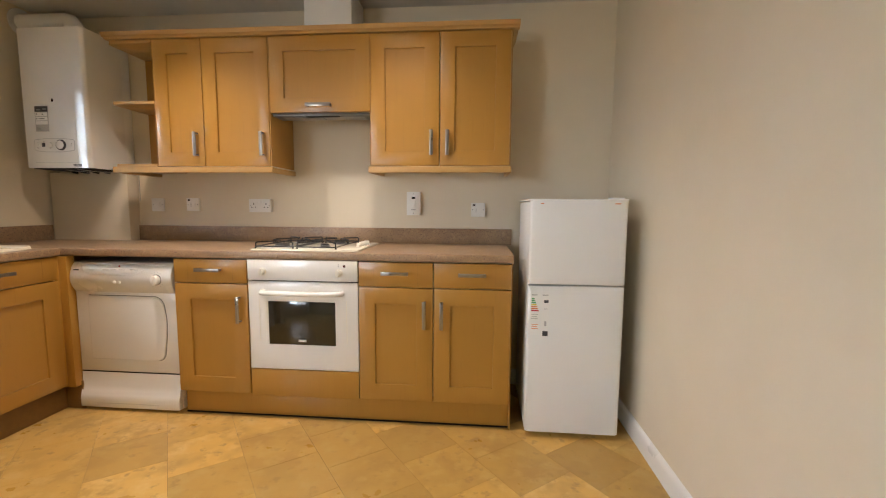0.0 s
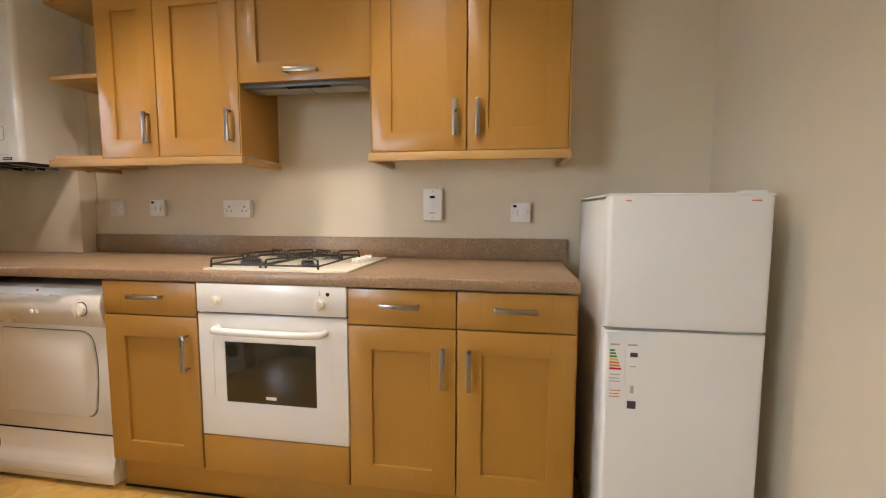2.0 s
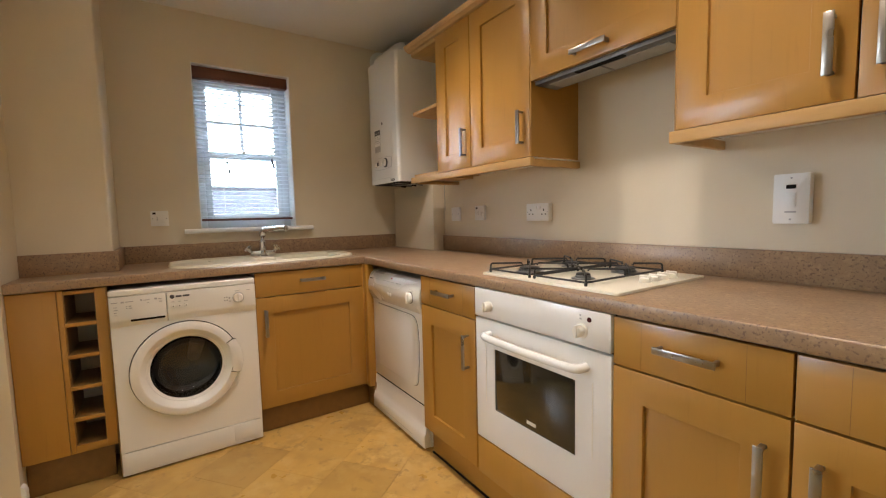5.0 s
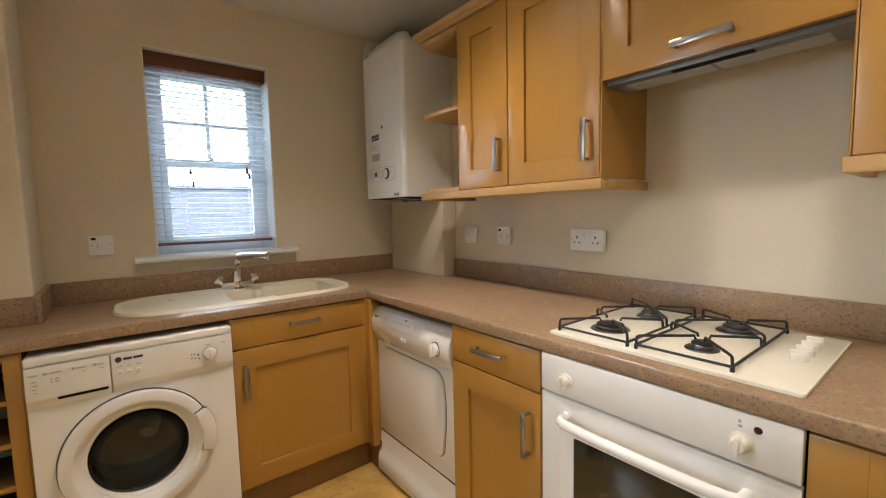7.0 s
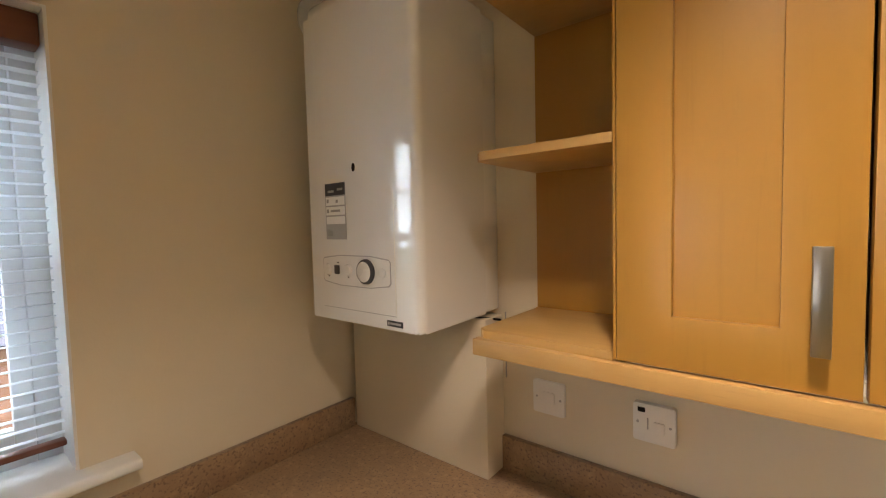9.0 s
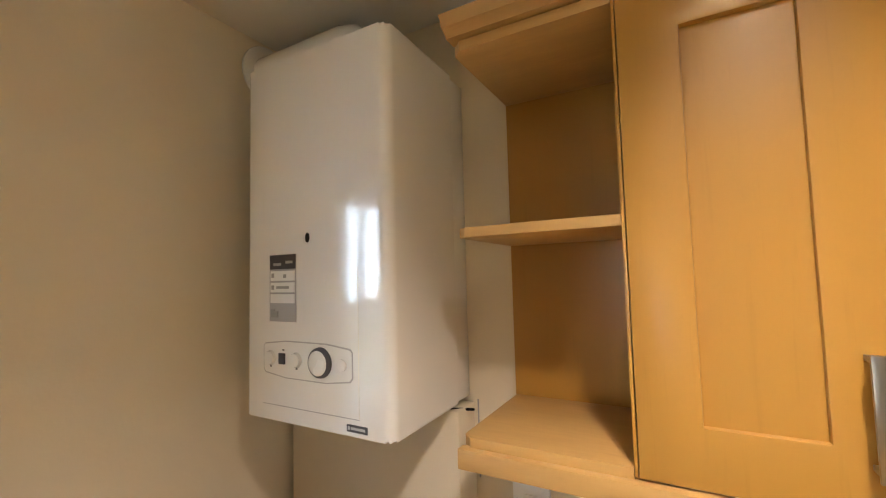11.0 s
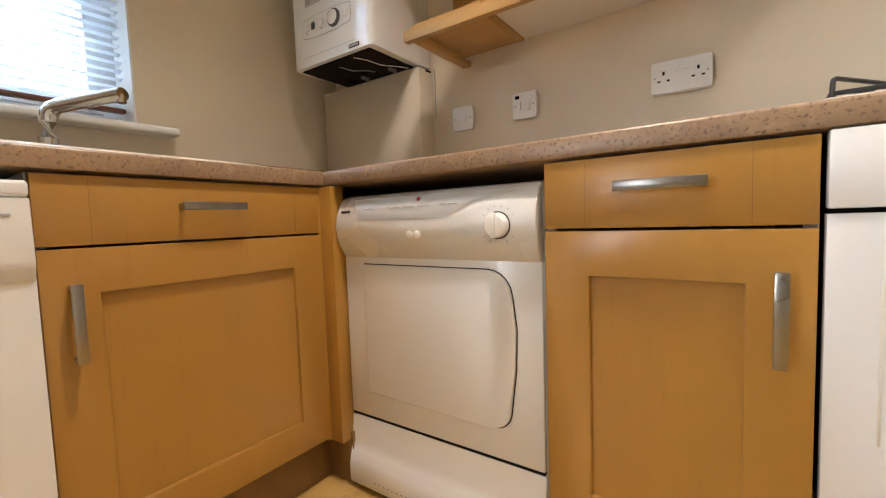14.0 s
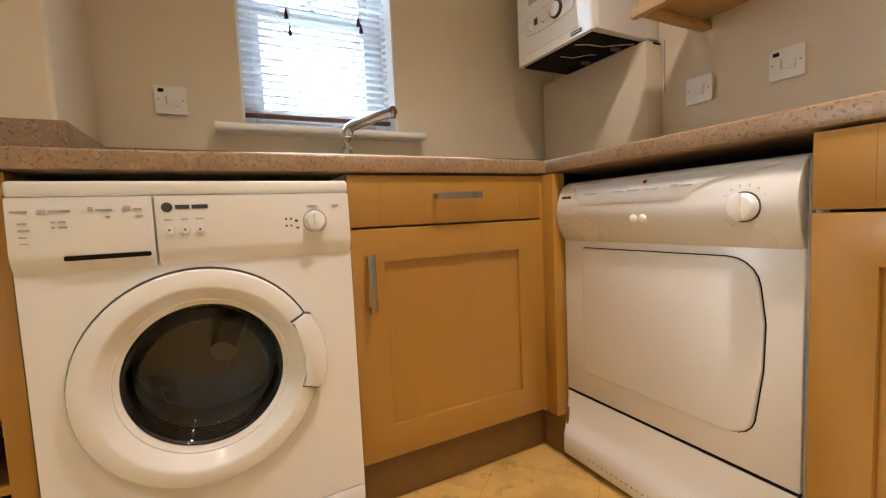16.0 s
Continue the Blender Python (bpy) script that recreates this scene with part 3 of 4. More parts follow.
def upper_unit(name, m, w, z0, z1, fronts, label, side_wood="", depth=0.309):
    u = thing(name, m @ Vector((w / 2, 0.15, z0)), label, "wall cabinet", "kitchen wall units")
    carcass(u, m, 0, w, z0 + 0.004, z1 - 0.003, depth, lid=True)
    g = 0.0024
    for u0, u1, side in fronts:
        d = shaker(u, m, u0 + g, z0 + 0.003, u1 - g, z1 - 0.004, 0.083)
        if side == "b":
            c = (u0 + u1) / 2
            handle(d, m, c - 0.075, z0 + 0.03, c + 0.075, z0 + 0.05)
        else:
            hu = u1 - 0.045 if side == "r" else u0 + 0.045
            handle(d, m, hu - 0.01, z0 + 0.06, hu + 0.01, z0 + 0.2)
    if "r" in side_wood:
        part("side_board", box(w - 0.0005, 0.003, z0 + 0.003, w + 0.004, 0.303, z1 - 0.004, m=m), WOOD, u, "beech-effect cabinet side")
    if "l" in side_wood:
        part("side_board", box(-0.004, 0.003, z0 + 0.003, 0.0005, 0.303, z1 - 0.004, m=m), WOOD, u, "beech-effect cabinet side")
    return u


UPY, LOW, HIGH = -0.31, 1.382, 2.121
upper_unit("wall_cabinet", on_back(0.984, UPY), 0.709, LOW, HIGH, [(0, 0.302, "r"), (0.302, 0.709, "r")], "beech-effect wall cabinet with two framed doors", "rl")
upper_unit("hood_cabinet", on_back(1.697, UPY), 0.592, 1.688, HIGH, [(0, 0.594, "b")], "beech-effect lift-up cabinet above the hob", depth=0.155)
upper_unit("wall_cabinet", on_back(2.292, UPY), 0.793, LOW, HIGH, [(0, 0.397, "r"), (0.397, 0.793, "l")], "double beech-effect wall cabinet with steel handles", "rl")


def open_shelves():
    s = thing("open_shelf_unit", (0.84, -0.15, LOW), "open beech-effect shelf unit beside the boiler", "shelf unit")
    part("back_panel", box(0.697, -0.014, LOW, 0.979, -0.002, HIGH - 0.02), WOOD, s)
    for z, t, name in ((LOW - 0.004, 0.02, "bottom_board"), (1.751, 0.018, "shelf"), (HIGH - 0.022, 0.02, "top_board")):
        pts = [(0.699, -0.016), (0.699, -0.290), (0.717, -0.308), (0.979, -0.308), (0.979, -0.016)]
        part(name, prism(pts, "z", z, z + t, 0.001), WOODEND, s)


open_shelves()


def rails():
    """Light rail under and cornice over the wall units."""
    r = thing("light_rail", (1.2, -0.3, 1.34), "beech-effect light rail under the wall cabinets", "rail trim", "light rails")
    part("rail", box(0.697, UPY - 0.012, 1.346, 1.706, UPY + 0.012, 1.3815, 0.003), WOODEND, r)
    part("return", box(1.684, UPY + 0.0125, 1.346, 1.706, -0.004, 1.376, 0.003), WOODEND, r)
    part("return", box(0.730, UPY + 0.0125, 1.340, 0.765, -0.004, 1.3595, 0.003), WOODEND, r)
    part("under_board", box(0.699, UPY + 0.0125, 1.360, 0.982, -0.06, 1.3775, 0.001), WOODEND, r)
    q = thing("light_rail", (2.7, -0.3, 1.34), "beech-effect light rail under the double wall cabinet", "rail trim", "light rails")
    part("rail", box(2.280, UPY - 0.012, 1.346, 3.094, UPY + 0.012, 1.3815, 0.003), WOODEND, q)
    for x in (2.281, 3.070):
        part("return", box(x, UPY + 0.0125, 1.346, x + 0.023, -0.004, 1.376, 0.003), WOODEND, q)
    c = thing("cornice", (2.0, -0.3, HIGH), "moulded beech-effect cornice on the wall cabinets", "cornice")
    prof = [(0.02, HIGH), (-0.012, HIGH), (-0.016, HIGH + 0.006), (-0.03, HIGH + 0.012), (-0.034, HIGH + 0.024), (-0.04, HIGH + 0.032), (0.02, HIGH + 0.032)]
    part("front", prism([(UPY + a, z) for a, z in prof], "x", 0.697, 3.125), WOODEND, c)
    part("end", prism([(3.086 - a, z) for a, z in prof], "y", UPY + 0.021, -0.003), WOODEND, c)


rails()


def hood():
    h = thing("cooker_hood", (2.0, -0.15, 1.655), "slim grey cooker hood set under the cabinet", "cooker hood")
    part("body", box(1.702, -0.288, 1.674, 2.286, -0.16, 1.690, 0.002), HOODGREY, h)
    part("filter", box(1.75, -0.255, 1.671, 1.99, -0.175, 1.6745, 0.001), GREYPLASTIC, h)
    part("filter", box(2.0, -0.255, 1.671, 2.24, -0.175, 1.6745, 0.001), GREYPLASTIC, h)
    part("control", box(1.90, -0.286, 1.670, 2.10, -0.262, 1.6745, 0.002), BLACK, h)
    d = thing("duct_boxing", (2.05, -0.13, 2.147), "white boxed duct between hood cabinet and ceiling", "duct")
    part("box", box(1.895, -0.26, HIGH + 0.033, 2.175, -0.002, CEIL - 0.001, 0.003), GLOSS, d)


hood()

# ---- appliances ----


def bars(parent, m, rows, mat=DARK, name="print"):
    """Unreadable lettering as thin bars (u0, z0, u1, z1) on a front at local y = 0."""
    for u0, z0, u1, z1 in rows:
        part(name, box(u0, -0.0008, z0, u1, 0.001, z1, m=m), mat, parent)


def oven():
    m = on_back(1.70, FRONT)
    o = thing("built_in_oven", m @ Vector((0.298, 0.3, 0.277)), "white built-in oven with a dark glass window", "oven")
    w = 0.597
    part("body", box(0.01, 0.021, 0.28, w - 0.01, 0.55, 0.866, m=m), BLACK, o)
    cp = part("control_panel", box(0.001, -0.004, 0.760, w - 0.001, 0.02, 0.870, 0.004, m=m), ENAMEL, o)
    for u in (0.085, 0.50):
        k = lathe([(0, 0.026), (0.012, 0.026), (0.0155, 0.022), (0.017, 0.004), (0.022, 0.003), (0.022, 0.0), (0, 0)], 24, m=m @ pose(u, -0.004, 0.806) @ FACE_Y)
        box(u - 0.0045, -0.034, 0.788, u + 0.0045, -0.012, 0.824, 0.002, bm=k, m=m)
        part("knob", k, PLASTIC, cp, "cream rotary knob")
    part("pilot_lamp", lathe([(0, 0.003), (0.006, 0.003), (0.0075, 0.0), (0, 0)], 16, m=m @ pose(0.527, -0.004, 0.842) @ FACE_Y), MAROON, cp, "dark red pilot lamp")
    bars(cp, m @ pose(0, -0.0042, 0), [(0.494, 0.838, 0.501, 0.843), (0.494, 0.848, 0.499, 0.853)], GREYPRINT)
    d = ring(0.001, 0.277, w - 0.001, 0.753, 0, 0.0, 0.02, (0.107, 0.136, 0.122, 0.105))
    d.transform(m)
    door = part("door", d, ENAMEL, o, "white enamel drop-down oven door")
    part("glass", box(0.106, 0.003, 0.411, 0.476, 0.016, 0.65, 0.001, m=m), DARKGLASS, door, "dark oven window glass")
    bars(door, m @ pose(0, 0.003, 0), [(0.27, 0.430, 0.312, 0.442)], PAPER, "badge")
    for u in (0.060, 0.536):
        part("moulding", box(u - 0.002, -0.0012, 0.43, u + 0.002, 0.001, 0.66, 0.0005, m=m), PLASTIC, door)
    h = tube([(0.084, 0.002, 0.700), (0.084, -0.020, 0.700), (0.089, -0.032, 0.700), (0.104, -0.040, 0.700), (0.16, -0.043, 0.699), (0.298, -0.045, 0.698),
              (0.436, -0.043, 0.699), (0.492, -0.040, 0.700), (0.507, -0.032, 0.700), (0.512, -0.020, 0.700), (0.512, 0.002, 0.700)], 0.0135, 14, m=m)
    part("handle", h, ENAMEL, door, "white moulded bar handle")
    f = thing("oven_filler", m @ Vector((0.298, 0.01, 0.125)), "plain beech-effect panel beneath the oven", "panel")
    part("board", box(0.0015, 0, 0.125, w - 0.0015, 0.02, 0.272, 0.0018, m=m), WOOD, f)


oven()


def hob():
    x0, x1, y0, y1, z = 1.694, 2.287, -0.580, -0.088, TOP + 0.001
    h = thing("gas_hob", (1.99, -0.33, TOP), "cream gas hob with black wire pan supports", "hob")
    part("plate", prism(rounded(x0, y0, x1, y1, 0.010), "z", z, z + 0.008, 0.003, seg=2, caps_only=True), HOBCREAM, h, "cream enamel hob plate")
    part("rim", prism(rounded(x0 + 0.004, y0 + 0.004, x1 - 0.004, y1 - 0.004, 0.008), "z", TOP + 0.0004, z + 0.002), SEAM, h, "dark seal under the plate")
    zt = z + 0.008
    burners = [(1.815, -0.195, 0.030), (1.805, -0.430, 0.042), (2.06, -0.195, 0.038), (2.055, -0.430, 0.026)]
    for bx, by, r in burners:
        b = part("burner", lathe([(0, 0.013), (r * 0.9, 0.013), (r, 0.010), (r, 0.004), (r + 0.012, 0.003), (r + 0.014, 0), (0, 0)], 28, m=pose(bx, by, zt)), DRUM, h, "dark grey burner ring")
        part("cap", lathe([(0, 0.021), (r * 0.75, 0.020), (r * 0.92, 0.017), (r * 0.92, 0.0135), (0, 0.0135)], 28, m=pose(bx, by, zt)), IRON, b, "black burner cap")
    for gx0, gx1, pair in ((1.712, 1.922, burners[:2]), (1.945, 2.158, burners[2:])):
        ya, yb, r, zg = y0 + 0.030, y1 - 0.032, 0.0036, zt + 0.011
        zm, ym = zt + 0.034, (ya + yb) / 2
        g = tube([(gx0, ya, zg), (gx1, ya, zg), (gx1, yb, zg), (gx0, yb, zg), (gx0, ya + 0.001, zg)], r, 8)
        for fx in (gx0, gx1):
            for fy in (ya, yb):
                tube([(fx, fy, zt), (fx, fy, zg)], 0.005, 8, bm=g)
        support = part("pan_support", g, IRON, h, "black enamelled wire pan support")
        for bx, by, br in pair:
            low, high = (ya, ym - 0.012) if by < ym else (ym + 0.012, yb)
            for ex in (gx0, gx1):
                for ey in (low, high):
                    start = Vector((ex, ey, 0))
                    d = (Vector((bx, by, 0)) - start).normalized()
                    tip = Vector((bx, by, 0)) - d * br * 0.75
                    up = Vector((0, 0, 1))
                    finger = tube([start + up * zg, start + d * 0.001 + up * (zm - 0.007), start + d * 0.003 + up * (zm - 0.002), start + d * 0.008 + up * zm, tip + up * zm, tip + d * 0.003 + up * (zm - 0.008)], r, 8)
                    part("finger", finger, IRON, support)
    for i in range(4):
        ky = -0.20 - i * 0.052
        k = lathe([(0, 0.015), (0.013, 0.015), (0.0165, 0.012), (0.019, 0.0), (0, 0)], 20, m=pose(2.232, ky, zt))
        box(2.215, ky - 0.004, zt + 0.006, 2.249, ky + 0.004, zt + 0.022, 0.002, bm=k)
        part("knob", k, PLASTIC, h, "cream gas tap knob")


hob()


def dryer():
    m = on_back(0.671, -0.592)
    d = thing("tumble_dryer", m @ Vector((0.297, 0.28, 0)), "white tumble dryer standing under the worktop", "tumble dryer")
    w = 0.598
    part("body", box(0, 0.012, 0.0, w, 0.55, 0.834, 0.006, m=m), ENAMEL, d)
    part("front", box(0.002, 0, 0.212, w - 0.002, 0.0125, 0.685, 0.003, m=m), ENAMEL, d)
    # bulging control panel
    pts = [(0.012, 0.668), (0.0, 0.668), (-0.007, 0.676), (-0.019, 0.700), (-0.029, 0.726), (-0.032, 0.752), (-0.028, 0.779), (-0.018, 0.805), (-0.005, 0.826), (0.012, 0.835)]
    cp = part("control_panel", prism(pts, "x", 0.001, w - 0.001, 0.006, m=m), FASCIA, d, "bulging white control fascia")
    # scooped band across the fascia, its lamp highlight put into a paler colour
    band = bmesh.new()
    rows = []
    for y, z, ul, ur in ((-0.0285, 0.770, 0.115, 0.375), (-0.0282, 0.777, 0.098, 0.398), (-0.0245, 0.790, 0.086, 0.420), (-0.0195, 0.804, 0.076, 0.445), (-0.0120, 0.818, 0.066, 0.530), (-0.0070, 0.826, 0.060, 0.562)):
        rows.append([band.verts.new((u, y - 0.0030, z)) for u in (ul, ul + 0.015, ur - 0.015, ur)])
    for a, b in zip(rows, rows[1:]):
        for q in range(3):
            band.faces.new((a[q], a[q + 1], b[q + 1], b[q]))
    bmesh.ops.solidify(band, geom=list(band.faces), thickness=0.004)
    band.transform(m)
    part("band", band, BANDWHITE, cp, "scooped fascia band, its lamp highlight coloured in")
    k = lathe([(0, 0.024), (0.022, 0.022), (0.026, 0.018), (0.0275, 0.0), (0, 0)], 28, m=m @ pose(0.512, -0.029, 0.748) @ FACE_Y)
    box(0.507, -0.059, 0.721, 0.517, -0.044, 0.775, 0.003, bm=k, m=m)
    part("knob", k, BANDWHITE, cp, "cream timer knob")
    part("knob_seam", prism(disc(0.512, 0.748, 0.0295, 28), "y", -0.0335, -0.02, m=m), SEAM, cp)
    for u in (0.268, 0.293):
        part("button", lathe([(0, 0.006), (0.007, 0.006), (0.010, 0.004), (0.0105, 0), (0, 0)], 16, m=m @ pose(u, -0.028, 0.730) @ FACE_Y), BANDWHITE, cp, "round push button")
    part("badge", lathe([(0, 0.002), (0.0045, 0.002), (0.005, 0), (0, 0)], 16, m=m @ pose(0.290, -0.0160, 0.816) @ pose(0, 0, 0, 62)), RED, cp, "small round red badge")
    bars(cp, m @ pose(0, -0.0245, 0), [(0.022, 0.790, 0.056, 0.797)], DARK)
    bars(cp, m @ pose(0, -0.0262, 0), [(0.36, 0.797, 0.378, 0.803), (0.382, 0.798, 0.408, 0.801), (0.20, 0.797, 0.235, 0.800), (0.245, 0.797, 0.28, 0.800), (0.295, 0.797, 0.33, 0.800), (0.11, 0.797, 0.15, 0.799)], FAINT)
    bars(cp, m @ pose(0, -0.0300, 0), [(0.546, 0.750, 0.574, 0.756)], GREYPRINT)
    for i in range(14):
        a = radians(-60 + i * 23)
        part("mark", box(-0.003, -0.0006, -0.0007, 0.003, 0.001, 0.0007, m=m @ pose(0.512, -0.029, 0.748) @ pose(0, 0, 0, 0, -math.degrees(a), 0) @ pose(0.041, 0, 0)), GREYPRINT, cp)

    def outline(g):
        pts = [(0.079 - g * 0.3, 0.285 - g * 0.3), (0.46, 0.285 - g * 0.3)]
        for i in range(5):
            a = radians(-90 + 80 * i / 4)
            pts.append((0.475 + (0.045 + g) * math.cos(a), 0.330 + (0.045 + g) * math.sin(a)))
        pts += [(0.533 + g, 0.43), (0.536 + g, 0.52)]
        for i in range(6):
            a = radians(5 + 85 * i / 5)
            pts.append((0.467 + (0.06 + g) * math.cos(a), 0.588 + (0.06 + g) * math.sin(a)))
        pts += [(0.079 - g * 0.3, 0.648 + g)]
        return pts
    part("door_gap", prism(outline(0.0025), "y", -0.0008, 0.005, m=m), BLACK, d, "dark gap round the door")
    door = part("door", prism(outline(0.0), "y", -0.009, 0.004, 0.005, m=m, seg=3), ENAMEL, d, "white hinged dryer door")
    pts = [(0.0, 0.204), (0.012, 0.204), (0.012, 0.005), (-0.018, 0.005), (-0.022, 0.012), (-0.022, 0.060), (-0.018, 0.078), (-0.006, 0.100), (0.0, 0.125)]
    kick = part("kick_panel", prism(pts, "x", 0.001, w - 0.001, 0.004, m=m), ENAMEL, d, "white kick panel with a jutting foot")
    part("gap", box(0.004, 0.003, 0.204, w - 0.004, 0.014, 0.2125, m=m), BLACK, d)
    for i in range(24):
        part("vent_slot", box(0.10 + i * 0.016, -0.0226, 0.030, 0.107 + i * 0.016, -0.0215, 0.034, m=m), GREYPLASTIC, kick)
    part("top", box(0.0, 0.02, 0.834, w, 0.55, 0.838, 0.002, m=m), GREYPLASTIC, d)
    for u, v in ((0.05, 0.06), (0.54, 0.06), (0.05, 0.5), (0.54, 0.5)):
        part("foot", prism(disc(u, v, 0.018, 12), "z", FLOOR, 0.001, m=m), BLACK, d)


dryer()


def washing_machine():
    m = on_left(0.642, -1.833) @ pose(0, 0, -0.016)
    w = 0.596
    d = thing("washing_machine", m @ Vector((0.3, 0.27, 0)), "white front-loading washing machine under the worktop", "washing machine")
    shell = box(0, 0.004, 0.012, 0.012, 0.56, 0.838)
    box(w - 0.012, 0.004, 0.012, w, 0.56, 0.838, bm=shell)
    box(0.012, 0.55, 0.012, w - 0.012, 0.56, 0.838, bm=shell)
    box(0.012, 0.004, 0.012, w - 0.012, 0.55, 0.03, bm=shell)
    box(0.012, 0.004, 0.70, w - 0.012, 0.55, 0.838, bm=shell)
    shell.transform(m)
    part("body", shell, ENAMEL, d)
    pf = bmesh.new()
    cu, cz, hole = 0.278, 0.463, 0.160
    loops = [[], [], []]
    for i in range(48):
        a = 2 * math.pi * (i + 0.5) / 48
        dx, dz = math.cos(a), math.sin(a)
        reach = min((w - 0.001 - cu) / dx if dx > 0 else (0.001 - cu) / dx, (0.700 - cz) / dz if dz > 0 else (0.120 - cz) / dz)
        loops[0].append(pf.verts.new((cu + dx * reach, 0, cz + dz * reach)))
        loops[1].append(pf.verts.new((cu + dx * hole, 0, cz + dz * hole)))
        loops[2].append(pf.verts.new((cu + dx * hole, 0.02, cz + dz * hole)))
    for i in range(48):
        j = (i + 1) % 48
        pf.faces.new((loops[0][i], loops[0][j], loops[1][j], loops[1][i]))
        pf.faces.new((loops[1][i], loops[1][j], loops[2][j], loops[2][i]))
    for i, u, z in ((5, w - 0.001, 0.700), (18, 0.001, 0.700), (29, 0.001, 0.120), (42, w - 0.001, 0.120)):
        ends = sorted(range(48), key=lambda n: (loops[0][n].co.x - u) ** 2 + (loops[0][n].co.z - z) ** 2)
        a = ends[0]
        b = min(((a + 1) % 48, (a - 1) % 48), key=lambda n: (loops[0][n].co.x - u) ** 2 + (loops[0][n].co.z - z) ** 2 if abs(loops[0][n].co.x - loops[0][a].co.x) > 1e-5 and abs(loops[0][n].co.z - loops[0][a].co.z) > 1e-5 else 9)
        pf.faces.new((loops[0][a], loops[0][b], pf.verts.new((u, 0, z))))
    pf.transform(m)
    part("front", pf, ENAMEL, d)
    part("lid", box(0, -0.006, 0.838, w, 0.57, 0.866, 0.007, m=m, seg=3), ENAMEL, d, "white rounded machine lid")
    part("kick_panel", box(0.001, -0.003, 0.012, w - 0.001, 0.006, 0.117, 0.004, m=m), ENAMEL, d)
    part("filter_flap", box(0.46, -0.0045, 0.03, 0.575, 0.004, 0.108, 0.003, m=m), ENAMEL, d)
    pts = [(0.004, 0.700), (-0.002, 0.700), (-0.012, 0.722), (-0.015, 0.735), (-0.010, 0.836), (0.004, 0.836)]
    cp = part("control_panel", prism(pts, "x", 0.215, w - 0.001, 0.004, m=m), ENAMEL, d, "white control fascia")
    dr = part("detergent_drawer", prism(pts, "x", 0.001, 0.2125, 0.004, m=m), ENAMEL, d, "white detergent drawer front")
    part("grip", prism(rounded(0.075, 0.722, 0.205, 0.731, 0.003), "y", -0.0165, -0.008, 0.001, m=m), BLACK, dr, "dark drawer finger slot")
    k = lathe([(0, 0.020), (0.018, 0.019), (0.021, 0.016), (0.024, 0.0), (0, 0)], 28, m=m @ pose(0.515, -0.012, 0.775) @ FACE_Y)
    box(0.511, -0.036, 0.756, 0.519, -0.024, 0.794, 0.002, bm=k, m=m)
    part("knob", k, ENAMEL, cp, "white programme dial")
    part("dial_ring", prism(disc(0.515, 0.775, 0.0265, 28), "y", -0.0142, -0.008, m=m), GREYPRINT, cp)
    for u in (0.238, 0.264, 0.290):
        b = part("button", prism(rounded(u - 0.008, 0.761, u + 0.008, 0.777, 0.004), "y", -0.0195, -0.008, 0.002, m=m), ENAMEL, cp, "square push button")
        part("lamp", prism(disc(u, 0.769, 0.0022, 10), "y", -0.0202, -0.015, m=m), DARK, b)
    f = m @ pose(0, -0.0118, 0)
    part("badge", prism(disc(0.236, 0.814, 0.0095, 20), "y", -0.0125, -0.008, m=m), DARK, cp, "round dark badge")
    bars(cp, f, [(0.250, 0.810, 0.274, 0.818), (0.278, 0.810, 0.306, 0.818)], DARK)
    bars(cp, m @ pose(0, -0.0128, 0), [(0.230, 0.788, 0.244, 0.791), (0.258, 0.788, 0.270, 0.791), (0.283, 0.788, 0.298, 0.791), (0.50, 0.808, 0.522, 0.811), (0.555, 0.808, 0.57, 0.811)], GREYPRINT)
    bars(cp, m @ pose(0, -0.0138, 0), [(0.452, 0.78, 0.456, 0.784), (0.462, 0.78, 0.466, 0.784), (0.452, 0.765, 0.456, 0.769), (0.462, 0.765, 0.466, 0.769), (0.472, 0.775, 0.478, 0.780), (0.474, 0.76, 0.480, 0.764)], DARK)
    g = m @ pose(0, -0.0125, 0)
    bars(dr, g, [(0.045, 0.808, 0.056, 0.815), (0.06, 0.810, 0.09, 0.814), (0.115, 0.810, 0.122, 0.818), (0.126, 0.811, 0.15, 0.814), (0.168, 0.810, 0.178, 0.818), (0.182, 0.811, 0.196, 0.814), (0.01, 0.810, 0.032, 0.814)], GREYPRINT)
    g = m @ pose(0, -0.0132, 0)
    bars(dr, g, [(0.062, 0.790, 0.067, 0.794), (0.072, 0.790, 0.082, 0.794), (0.062, 0.781, 0.067, 0.785), (0.072, 0.781, 0.084, 0.785), (0.018, 0.79, 0.03, 0.793), (0.018, 0.778, 0.033, 0.781), (0.018, 0.766, 0.028, 0.769), (0.018, 0.754, 0.03, 0.757), (0.14, 0.798, 0.147, 0.801), (0.185, 0.798, 0.197, 0.801)], GREYPRINT)
    c = m @ pose(0.278, 0, 0.463) @ FACE_Y
    # seam ring coloured dark to draw the shadow outline round the door
    part("door_gap", lathe([(0.20, 0.0015), (0.2285, 0.0015), (0.230, -0.004), (0.20, -0.004)], 56, m=c), SEAM, d, "door seam with its shadow outline in dark grey")
    ring_part = part("door_ring", lathe([(0.224, 0.0), (0.225, 0.014), (0.222, 0.020), (0.216, 0.0225), (0.192, 0.0250), (0.188, 0.0240), (0.184, 0.021), (0.166, 0.003), (0.156, -0.006), (0.150, -0.009), (0.150, -0.03)], 64, m=c), ENAMEL, d, "white round door surround")
